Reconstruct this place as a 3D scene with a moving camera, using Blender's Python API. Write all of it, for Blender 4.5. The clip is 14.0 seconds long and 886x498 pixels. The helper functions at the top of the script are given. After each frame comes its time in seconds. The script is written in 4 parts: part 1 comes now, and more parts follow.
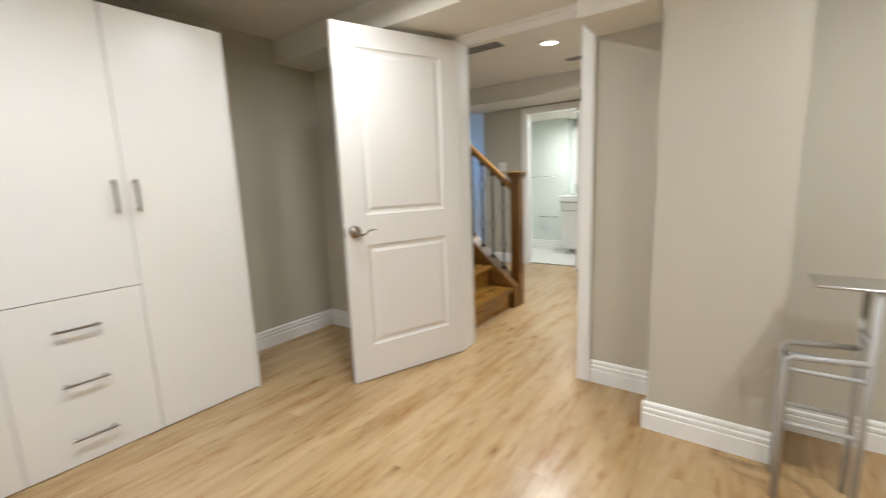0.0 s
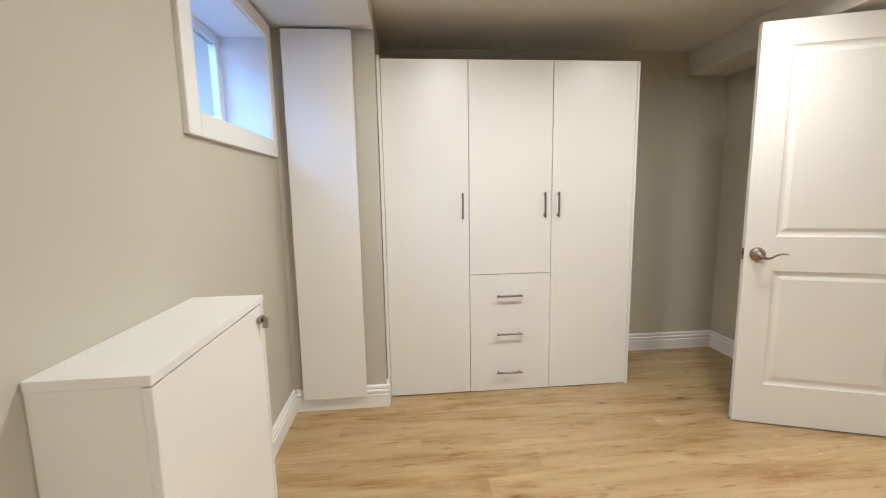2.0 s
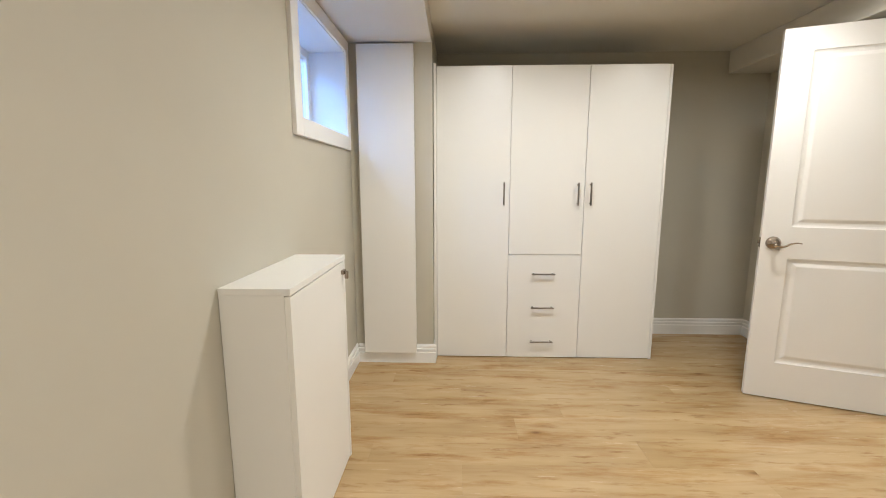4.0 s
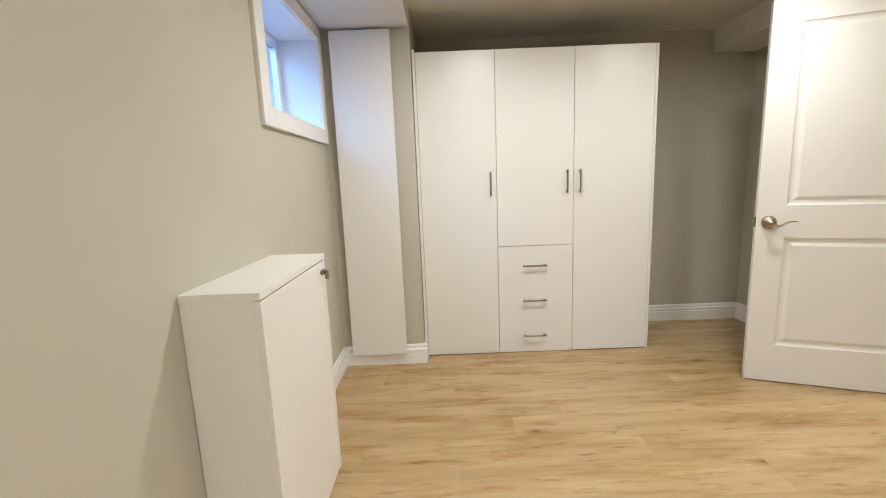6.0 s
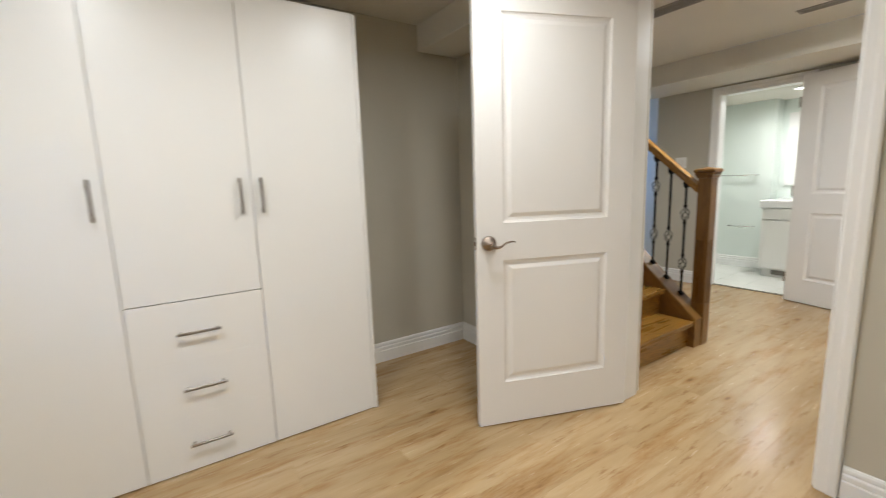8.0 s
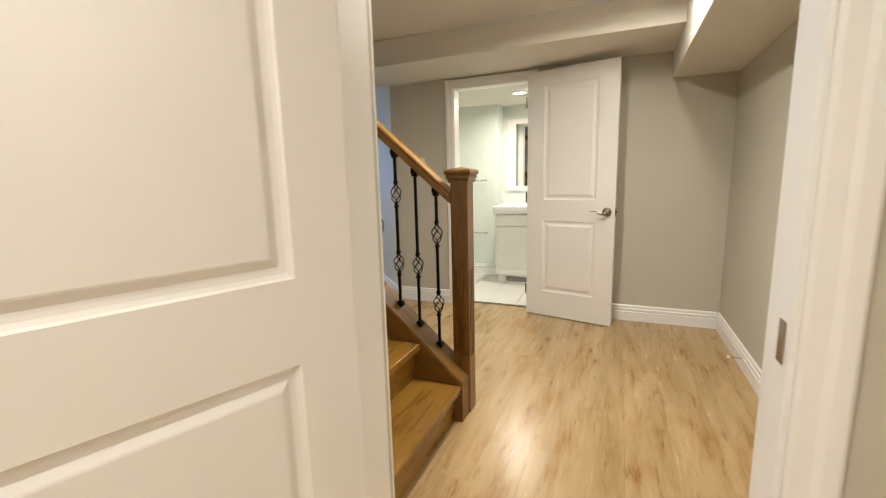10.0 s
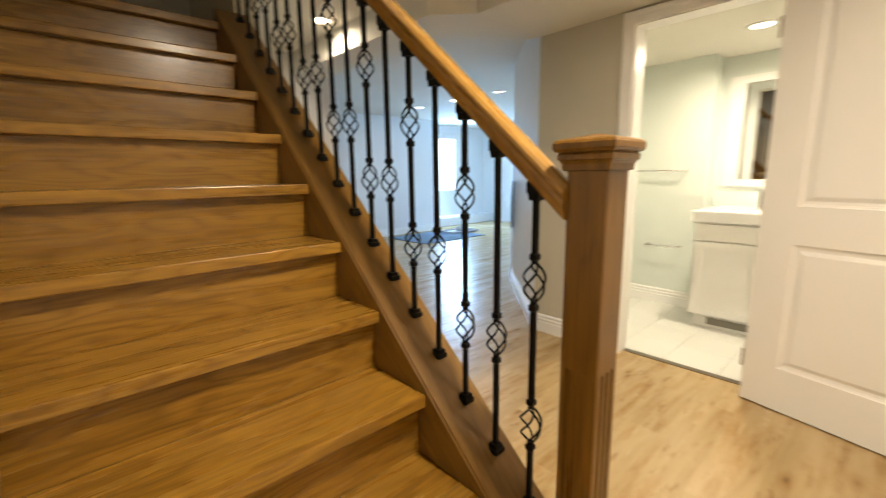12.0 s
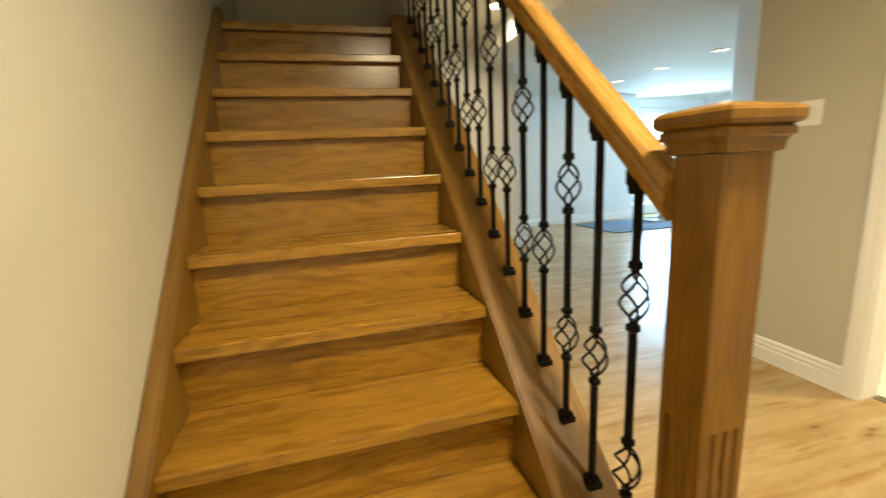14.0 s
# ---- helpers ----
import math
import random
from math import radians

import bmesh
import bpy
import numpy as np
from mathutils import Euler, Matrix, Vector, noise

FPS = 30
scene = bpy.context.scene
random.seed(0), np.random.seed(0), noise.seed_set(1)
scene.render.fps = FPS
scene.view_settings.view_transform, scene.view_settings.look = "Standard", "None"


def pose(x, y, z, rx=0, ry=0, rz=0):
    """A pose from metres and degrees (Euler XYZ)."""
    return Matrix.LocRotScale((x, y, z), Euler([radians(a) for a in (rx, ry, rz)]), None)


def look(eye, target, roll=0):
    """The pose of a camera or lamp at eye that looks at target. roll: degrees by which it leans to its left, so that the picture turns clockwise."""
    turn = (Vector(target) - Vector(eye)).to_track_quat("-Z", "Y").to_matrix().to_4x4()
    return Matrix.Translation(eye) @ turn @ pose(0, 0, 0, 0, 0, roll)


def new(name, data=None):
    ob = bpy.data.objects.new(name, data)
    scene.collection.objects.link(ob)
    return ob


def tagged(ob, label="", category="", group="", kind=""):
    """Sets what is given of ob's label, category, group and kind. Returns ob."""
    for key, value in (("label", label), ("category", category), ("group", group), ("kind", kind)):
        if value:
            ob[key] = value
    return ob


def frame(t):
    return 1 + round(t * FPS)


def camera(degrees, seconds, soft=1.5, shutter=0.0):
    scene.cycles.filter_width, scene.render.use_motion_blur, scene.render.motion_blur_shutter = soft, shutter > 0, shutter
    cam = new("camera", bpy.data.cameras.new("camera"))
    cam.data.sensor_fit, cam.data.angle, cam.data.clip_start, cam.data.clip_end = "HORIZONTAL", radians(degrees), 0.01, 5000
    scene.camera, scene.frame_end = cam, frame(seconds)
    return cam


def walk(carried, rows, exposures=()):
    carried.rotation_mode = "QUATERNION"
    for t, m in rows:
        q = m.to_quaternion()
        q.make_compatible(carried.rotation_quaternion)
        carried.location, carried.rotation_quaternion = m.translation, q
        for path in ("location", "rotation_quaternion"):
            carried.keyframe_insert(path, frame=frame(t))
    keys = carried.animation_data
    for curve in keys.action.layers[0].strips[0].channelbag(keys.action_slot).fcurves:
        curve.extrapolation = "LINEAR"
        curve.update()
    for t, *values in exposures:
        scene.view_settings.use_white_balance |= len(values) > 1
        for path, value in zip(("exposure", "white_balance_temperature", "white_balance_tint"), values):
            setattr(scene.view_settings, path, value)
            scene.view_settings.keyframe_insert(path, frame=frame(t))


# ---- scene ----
cam = camera(93.4, 14.0, 1.0, 0.35)
PATH = [
    (0, (0.14, 0.106, 1.191), (1.725, 1.281, 0.865), -2.2),
    (0.5, (0.038, 0.169, 1.198), (1.119, 1.826, 0.905), -1.9),
    (1, (0.012, 0.132, 1.253), (0.65, 2.004, 0.954), -1.1),
    (1.5, (-0.001, 0.038, 1.25), (0.334, 1.987, 0.954), -0.8),
    (2, (-0.038, -0.042, 1.259), (0.135, 1.932, 0.989), -1.0),
    (2.5, (-0.094, -0.17, 1.26), (0.009, 1.81, 0.99), -0.5),
    (3, (-0.094, -0.264, 1.264), (-0.048, 1.717, 0.99), 0.1),
    (3.5, (-0.039, -0.393, 1.25), (-0.071, 1.586, 0.962), 0.2),
    (3.7, (-0.017, -0.452, 1.248), (-0.08, 1.524, 0.944), 0.1),
    (6, (-0.017, -0.339, 1.212), (-0.026, 1.635, 0.887), -2.3),
    (6.5, (-0.006, -0.168, 1.2), (0.126, 1.8, 0.868), -3.4),
    (7, (0.106, 0.029, 1.21), (0.478, 1.967, 0.886), -3.6),
    (7.5, (0.291, 0.231, 1.207), (1.001, 2.076, 0.905), -2.5),
    (8, (0.512, 0.443, 1.196), (1.606, 2.089, 0.888), -1.9),
    (8.5, (0.786, 0.659, 1.185), (2.186, 2.055, 0.881), -1.5),
    (9, (1.09, 0.86, 1.18), (2.705, 1.994, 0.858), -1.2),
    (9.2, (1.204, 0.939, 1.183), (2.922, 1.909, 0.854), -1.5),
    (11.3, (2.519, 1.293, 1.192), (4.363, 1.998, 0.871), -1.4),
    (11.5, (2.613, 1.334, 1.194), (4.354, 2.266, 0.872), -0.4),
    (11.6, (2.654, 1.350, 1.190), (4.348, 2.356, 0.862), -0.5),
    (12, (2.818, 1.414, 1.173), (4.149, 2.865, 0.822), -0.8),
    (12.2, (2.872, 1.412, 1.170), (3.958, 3.050, 0.798), -1.4),
    (12.5, (2.938, 1.412, 1.18), (3.64, 3.237, 0.757), -1.6),
    (13, (2.99, 1.363, 1.186), (3.25, 3.304, 0.78), -2.4),
    (13.5, (3.008, 1.356, 1.182), (3.209, 3.309, 0.801), -2.7),
    (14, (3.075, 1.346, 1.18), (3.590, 3.238, 0.784), -2.8),
]
walk(cam, [(t, look(eye, target, roll)) for t, eye, target, roll in PATH],
     [(0.0, 0.24, 6050, 10), (1.5, 0.16, 6250, 10), (3.0, 0.20, 6400, 10), (6.5, 0.20, 6350, 10), (8.0, 0.12, 6100, 10), (9.0, 0.18, 6000, 10), (11.3, 0.40, 8700, 12), (12.0, 0.48, 8600, 12), (12.5, 0.6, 8800, 10), (14.0, 0.75, 10600, 4)])

# ---- world, daylight and lamps ----
world = bpy.data.worlds.new("world")
scene.world = world
world.use_nodes = True
wn = world.node_tree.nodes
sky = wn.new("ShaderNodeTexSky")
sky.sky_type, sky.sun_disc = 'NISHITA', False
sky.sun_elevation, sky.sun_rotation = radians(35), radians(200)
wn["Background"].inputs[1].default_value = 0.15
world.node_tree.links.new(sky.outputs[0], wn["Background"].inputs[0])

WARM = (1.0, 0.985, 0.93)
DAY = (0.16, 0.42, 1.0)


def disk_lamp(name, x, y, z, watts, size, color, spread=170):
    data = bpy.data.lights.new(name, 'AREA')
    data.shape, data.size, data.energy, data.color = 'DISK', size, watts, color
    data.spread = radians(spread)
    ob = new(name, data)
    ob.matrix_world = pose(x, y, z)
    return ob


def panel_lamp(name, m, w, h, watts, color):
    data = bpy.data.lights.new(name, 'AREA')
    data.shape, data.size, data.size_y, data.energy, data.color = 'RECTANGLE', w, h, watts, color
    ob = new(name, data)
    ob.matrix_world = m
    return ob


# three pots follow from cast shadows; the fourth is assumed, filling the left wall
BED_POTS = [(1.47, 1.52, 10.5), (0.28, 1.46, 13.5), (1.45, -0.70, 16.0), (0.20, -0.90, 13.0)]
# the second hall pot is unseen, added to brighten the hall's right part
HALL_POTS = [(3.66, 1.54, 23.0), (4.2, 0.95, 6.0)]
LIVING_POTS = [(4.38, 4.38, 4.5), (7.45, 5.28, 2.0), (7.45, 6.15, 2.0), (7.45, 7.0, 2.0)]
BATH_POTS = [(6.20, 2.12)]
for px_, py_, watts in BED_POTS:
    disk_lamp("bedroom_lamp", px_, py_, 2.205, watts, 0.11, WARM)
for px_, py_, watts in HALL_POTS:
    disk_lamp("hall_lamp", px_, py_, 2.25, watts, 0.11, WARM)
# unseen fill light with no fixture, added to lift the dark stair treads
disk_lamp("stairwell_fill", 3.1, 3.3, 4.57, 0.9, 0.11, WARM)
for px_, py_, watts in LIVING_POTS:
    disk_lamp("living_lamp", px_, py_, 2.25, watts, 0.11, WARM)
for px_, py_ in BATH_POTS:
    disk_lamp("bath_lamp", px_, py_, 2.035, 15.5, 0.11, (1.0, 0.96, 0.88))
# the sky's light in the bedroom window and through the living room's glazed door
panel_lamp("window_daylight", look((-1.40, 1.84, 2.42), (-0.6, 1.86, 1.75)), 0.9, 0.45, 26.0, DAY)
panel_lamp("door_daylight", look((9.75, 8.52, 1.45), (8.2, 5.0, 0.6)), 0.55, 1.25, 90.0, (0.22, 0.50, 1.0))
# fill from an assumed, unseen east opening, turning the far wall blue
panel_lamp("assumed_window_daylight", look((10.93, 6.1, 1.45), (7.5, 7.0, 0.9)), 1.3, 1.0, 52.0, (0.22, 0.50, 1.0))


# ---- materials ----
def nodes_of(name):
    m = bpy.data.materials.new(name)
    m.use_nodes = True
    return m, m.node_tree.nodes, m.node_tree.links, m.node_tree.nodes["Principled BSDF"]


def coords(n, l, scale=(1, 1, 1), world_space=False, incline=0.0):
    """Surface coordinates; incline (degrees) lays the y axis along a slope such as a handrail."""
    mp = n.new("ShaderNodeMapping")
    mp.inputs["Scale"].default_value = scale
    if world_space:
        out = n.new("ShaderNodeNewGeometry").outputs["Position"]
    else:
        out = n.new("ShaderNodeTexCoord").outputs["Object"]
    if incline:
        rot = n.new("ShaderNodeVectorRotate")
        rot.rotation_type = 'X_AXIS'
        rot.inputs["Angle"].default_value = -radians(incline)
        l.new(out, rot.inputs["Vector"])
        out = rot.outputs["Vector"]
    l.new(out, mp.inputs["Vector"])
    return mp.outputs["Vector"]


def noise_tex(n, l, vec, scale, detail=4.0, rough=0.55):
    t = n.new("ShaderNodeTexNoise")
    t.inputs["Scale"].default_value, t.inputs["Detail"].default_value = scale, detail
    t.inputs["Roughness"].default_value = rough
    l.new(vec, t.inputs["Vector"])
    return t.outputs["Fac"]


def ramp(n, l, fac, stops):
    r = n.new("ShaderNodeValToRGB")
    e = r.color_ramp.elements
    while len(e) < len(stops):
        e.new(0.5)
    for el, (p, c) in zip(e, stops):
        el.position, el.color = p, (*c, 1)
    l.new(fac, r.inputs["Fac"])
    return r.outputs["Color"]


def bump(n, l, bsdf, height, strength, distance):
    b = n.new("ShaderNodeBump")
    b.inputs["Strength"].default_value, b.inputs["Distance"].default_value = strength, distance
    l.new(height, b.inputs["Height"])
    l.new(b.outputs["Normal"], bsdf.inputs["Normal"])


def paint(name, color, rough=0.55, vary=0.03, grain=220.0, grain_strength=0.06):
    m, n, l, b = nodes_of(name)
    v = coords(n, l, world_space=True)
    big = noise_tex(n, l, v, 1.7, 3.0)
    lo = tuple(c * (1 - vary) for c in color)
    hi = tuple(min(1, c * (1 + vary)) for c in color)
    l.new(ramp(n, l, big, [(0.3, lo), (0.7, hi)]), b.inputs["Base Color"])
    b.inputs["Roughness"].default_value = rough
    bump(n, l, b, noise_tex(n, l, v, grain, 3.0), grain_strength, 0.002)
    return m


def figure(n, l, vec, scale, rings):
    """Growth-ring arcs: the contour lines of a smooth stretched noise."""
    f = noise_tex(n, l, vec, scale, 2.0, 0.45)
    m1 = n.new("ShaderNodeMath")
    m1.operation = 'MULTIPLY'
    l.new(f, m1.inputs[0])
    m1.inputs[1].default_value = rings
    m2 = n.new("ShaderNodeMath")
    m2.operation = 'PINGPONG'
    l.new(m1.outputs[0], m2.inputs[0])
    m2.inputs[1].default_value = 1.0
    return m2.outputs[0]


def wood(name, dark, mid, light, rough=0.32, axis=0, scale=1.0, random_tone=0.12, coat=0.0, arc=0.34, incline=0.0, rings=13.0):
    """Long-grained wood; axis is the grain's direction."""
    m, n, l, b = nodes_of(name)
    s = [16.0 * scale] * 3
    s[axis] = 1.3 * scale
    v = coords(n, l, tuple(s), world_space=True, incline=incline)
    oi = n.new("ShaderNodeObjectInfo")
    off = n.new("ShaderNodeVectorMath")
    off.operation = 'MULTIPLY_ADD'
    l.new(oi.outputs["Random"], off.inputs[0])
    off.inputs[1].default_value = (37.0, 19.0, 53.0)
    l.new(v, off.inputs[2])
    vec = off.outputs[0]
    g1 = noise_tex(n, l, vec, 1.1, 8.0, 0.62)
    col = ramp(n, l, g1, [(0.12, dark), (0.42, mid), (0.78, light)])
    s3 = [13.0 * scale] * 3
    s3[axis] = 2.4 * scale
    off3 = n.new("ShaderNodeVectorMath")
    off3.operation = 'MULTIPLY_ADD'
    l.new(oi.outputs["Random"], off3.inputs[0])
    off3.inputs[1].default_value = (21.0, 43.0, 9.0)
    l.new(coords(n, l, tuple(s3), world_space=True, incline=incline), off3.inputs[2])
    arcs = figure(n, l, off3.outputs[0], 0.9, rings)
    fig = n.new("ShaderNodeMix")
    fig.data_type, fig.blend_type = 'RGBA', 'MULTIPLY'
    fig.inputs["Factor"].default_value = arc
    l.new(col, fig.inputs["A"])
    l.new(ramp(n, l, arcs, [(0.0, (0.50, 0.42, 0.32)), (0.55, (0.93, 0.90, 0.86)), (1.0, (1.08, 1.05, 1.0))]), fig.inputs["B"])
    col = fig.outputs["Result"]
    s2 = [90.0 * scale] * 3
    s2[axis] = 3.0 * scale
    v2 = coords(n, l, tuple(s2), world_space=True, incline=incline)
    pores = noise_tex(n, l, v2, 1.6, 3.0, 0.6)
    mul = n.new("ShaderNodeMix")
    mul.data_type, mul.blend_type = 'RGBA', 'MULTIPLY'
    mul.inputs["Factor"].default_value = 0.55
    l.new(col, mul.inputs["A"])
    l.new(ramp(n, l, pores, [(0.32, (0.62, 0.58, 0.52)), (0.56, (1, 1, 1))]), mul.inputs["B"])
    hsv = n.new("ShaderNodeHueSaturation")
    mr = n.new("ShaderNodeMapRange")
    mr.inputs["To Min"].default_value, mr.inputs["To Max"].default_value = 1 - random_tone, 1 + random_tone
    l.new(oi.outputs["Random"], mr.inputs["Value"])
    l.new(mr.outputs["Result"], hsv.inputs["Value"])
    l.new(mul.outputs["Result"], hsv.inputs["Color"])
    l.new(hsv.outputs["Color"], b.inputs["Base Color"])
    rr = n.new("ShaderNodeMapRange")
    rr.inputs["To Min"].default_value, rr.inputs["To Max"].default_value = rough - 0.06, rough + 0.10
    l.new(g1, rr.inputs["Value"])
    l.new(rr.outputs["Result"], b.inputs["Roughness"])
    b.inputs["Coat Weight"].default_value = coat
    b.inputs["Coat Roughness"].default_value = 0.2
    bump(n, l, b, pores, 0.10, 0.001)
    return m


def laminate(name):
    """Printed oak: broad cathedral figure, soft streaks, a few knots; each plank takes its own stretch of it."""
    m, n, l, b = nodes_of(name)
    oi = n.new("ShaderNodeObjectInfo")

    def shifted(scale, by):
        off = n.new("ShaderNodeVectorMath")
        off.operation = 'MULTIPLY_ADD'
        l.new(oi.outputs["Random"], off.inputs[0])
        off.inputs[1].default_value = by
        l.new(coords(n, l, scale, True), off.inputs[2])
        return off.outputs[0]
    def over(base, tint, amount):
        mx = n.new("ShaderNodeMix")
        mx.data_type, mx.blend_type = 'RGBA', 'MULTIPLY'
        mx.inputs["Factor"].default_value = amount
        l.new(base, mx.inputs["A"])
        l.new(tint, mx.inputs["B"])
        return mx.outputs["Result"]

    broad = noise_tex(n, l, shifted((1.2, 7.5, 1), (0.5, 0.4, 5)), 1.0, 5.0, 0.58)
    col = ramp(n, l, broad, [(0.24, (0.380, 0.252, 0.118)), (0.41, (0.445, 0.305, 0.152)), (0.56, (0.495, 0.350, 0.185)), (0.75, (0.545, 0.398, 0.225))])
    fine = noise_tex(n, l, shifted((5.0, 70.0, 1), (11, 47, 3)), 1.0, 4.0, 0.6)
    col = over(col, ramp(n, l, fine, [(0.34, (0.88, 0.85, 0.80)), (0.55, (1, 1, 1))]), 0.25)
    arcs = figure(n, l, shifted((0.9, 8.5, 1), (0.3, 0.2, 5)), 0.9, 9.0)
    col = over(col, ramp(n, l, arcs, [(0.0, (0.78, 0.68, 0.56)), (0.3, (0.97, 0.95, 0.93)), (1.0, (1.03, 1.02, 1.0))]), 0.35)
    # smoky brown clouds of figure, broken into short dashes, and rare knots
    cloud = noise_tex(n, l, coords(n, l, (1.5, 9.5, 1), True), 1.0, 6.0, 0.68)
    col = over(col, ramp(n, l, cloud, [(0.50, (1, 1, 1)), (0.61, (0.84, 0.72, 0.57)), (0.71, (0.58, 0.42, 0.28))]), 0.85)
    dash = noise_tex(n, l, coords(n, l, (4.5, 24.0, 1), True), 1.0, 4.0, 0.65)
    col = over(col, ramp(n, l, dash, [(0.58, (1, 1, 1)), (0.68, (0.60, 0.44, 0.30))]), 0.6)
    vor = n.new("ShaderNodeTexVoronoi")
    vor.inputs["Scale"].default_value = 1.0
    l.new(shifted((2.6, 7.0, 1), (13, 7, 0)), vor.inputs["Vector"])
    col = over(col, ramp(n, l, vor.outputs["Distance"], [(0.025, (0.34, 0.22, 0.13)), (0.10, (0.82, 0.70, 0.56)), (0.24, (1, 1, 1))]), 0.75)
    hsv = n.new("ShaderNodeHueSaturation")
    mr = n.new("ShaderNodeMapRange")
    mr.inputs["To Min"].default_value, mr.inputs["To Max"].default_value = 0.985, 1.015
    l.new(oi.outputs["Random"], mr.inputs["Value"])
    l.new(mr.outputs["Result"], hsv.inputs["Value"])
    l.new(col, hsv.inputs["Color"])
    l.new(hsv.outputs["Color"], b.inputs["Base Color"])
    rr = n.new("ShaderNodeMapRange")
    rr.inputs["To Min"].default_value, rr.inputs["To Max"].default_value = 0.24, 0.29
    l.new(fine, rr.inputs["Value"])
    l.new(rr.outputs["Result"], b.inputs["Roughness"])
    bump(n, l, b, fine, 0.02, 0.0006)
    return m


def metal(name, color, rough=0.3):
    m, n, l, b = nodes_of(name)
    v = coords(n, l)
    l.new(ramp(n, l, noise_tex(n, l, v, 60.0), [(0.3, tuple(c * 0.88 for c in color)), (0.7, color)]), b.inputs["Base Color"])
    b.inputs["Metallic"].default_value, b.inputs["Roughness"].default_value = 1.0, rough
    bump(n, l, b, noise_tex(n, l, v, 300.0), 0.04, 0.001)
    return m


def glow(name, color, strength):
    m, n, l, b = nodes_of(name)
    b.inputs["Base Color"].default_value = (0.8, 0.8, 0.8, 1)
    b.inputs["Emission Color"].default_value = (*color, 1)
    b.inputs["Emission Strength"].default_value = strength
    return m


M_WALL = paint("greige_wall_paint", (0.545, 0.515, 0.435), 0.62, 0.025)
M_WALL_LIVING = paint("pale_wall_paint", (0.80, 0.80, 0.79), 0.62, 0.02)
M_CEIL = paint("ceiling_paint", (0.72, 0.69, 0.62), 0.8, 0.02, 120.0, 0.12)
M_TRIM = paint("white_trim_paint", (0.87, 0.865, 0.85), 0.35, 0.015, 90.0, 0.03)
M_DOOR = paint("white_door_paint", (0.80, 0.78, 0.75), 0.38, 0.015, 150.0, 0.05)
M_LAM = paint("white_laminate", (0.83, 0.82, 0.79), 0.34, 0.012, 400.0, 0.03)
M_CARCASS = paint("white_carcass_edge", (0.72, 0.71, 0.68), 0.45, 0.02)
M_GAP = paint("dark_gap", (0.05, 0.045, 0.04), 0.8, 0.1)
M_FLOOR = laminate("oak_laminate")
M_JOINT = paint("plank_joint", (0.40, 0.28, 0.15), 0.7, 0.1)
M_OAK_X = wood("stained_oak_tread", (0.15, 0.068, 0.012), (0.295, 0.146, 0.024), (0.41, 0.218, 0.040), 0.26, 0, 1.0, 0.10, 0.3, 0.55, 0.0, 19.0)
M_OAK_Y = wood("stained_oak_stringer", (0.115, 0.052, 0.010), (0.20, 0.097, 0.019), (0.265, 0.136, 0.030), 0.38, 1, 1.0, 0.05, 0.08, 0.30, 41.8, 14.0)
M_OAK_Z = wood("stained_oak_newel", (0.11, 0.047, 0.009), (0.180, 0.083, 0.016), (0.24, 0.118, 0.027), 0.28, 2, 1.0, 0.04, 0.3, 0.30)
M_RAIL = wood("varnished_handrail", (0.22, 0.102, 0.022), (0.33, 0.165, 0.040), (0.41, 0.225, 0.064), 0.24, 1, 1.6, 0.04, 0.4, 0.30, 41.2, 16.0)
M_IRON = metal("black_wrought_iron", (0.02, 0.019, 0.018), 0.5)
M_NICKEL = metal("satin_nickel", (0.36, 0.30, 0.25), 0.24)
M_BRONZE = metal("dark_pull_metal", (0.30, 0.27, 0.24), 0.36)
M_CHROME = metal("chrome_tube", (0.66, 0.65, 0.64), 0.22)
M_STAND = paint("grey_tube_enamel", (0.42, 0.41, 0.40), 0.35, 0.03)
M_LIT = glow("lamp_diffuser", (1.0, 0.93, 0.80), 9.0)
M_VENT = paint("vent_grey", (0.24, 0.22, 0.19), 0.5, 0.05)
M_TILE_WALL = paint("bath_wall_paint", (0.74, 0.80, 0.76), 0.3, 0.02)
M_TILE = paint("bath_floor_tile", (0.76, 0.76, 0.72), 0.22, 0.05)
M_CERAMIC = paint("white_ceramic", (0.84, 0.84, 0.83), 0.12, 0.01)
M_MAT = paint("blue_grey_mat", (0.10, 0.16, 0.22), 0.95, 0.2, 500.0, 0.5)
M_DARK = paint("dark_plastic", (0.04, 0.04, 0.045), 0.35, 0.1)
M_SHOE = paint("pale_shoe", (0.45, 0.45, 0.47), 0.8, 0.1)
M_SIDING = paint("outside_siding", (0.24, 0.33, 0.41), 0.7, 0.06)
M_GROUND = paint("grey_gravel_ground", (0.30, 0.31, 0.31), 0.9, 0.15, 60.0, 0.4)
M_VINYL = paint("window_vinyl", (0.82, 0.84, 0.86), 0.35, 0.02)


def glass_material():
    m, n, l, b = nodes_of("clear_glass")
    b.inputs["Base Color"].default_value = (0.95, 0.98, 1, 1)
    b.inputs["Roughness"].default_value = 0.02
    b.inputs["Transmission Weight"].default_value = 1.0
    b.inputs["IOR"].default_value = 1.45
    return m


def mirror_material():
    m, n, l, b = nodes_of("mirror_glass")
    b.inputs["Base Color"].default_value = (0.85, 0.88, 0.87, 1)
    b.inputs["Metallic"].default_value, b.inputs["Roughness"].default_value = 1.0, 0.02
    return m


M_GLASS, M_MIRROR = glass_material(), mirror_material()
M_SKYGLOW = glow("daylight_backdrop", (0.62, 0.80, 1.0), 2.2)


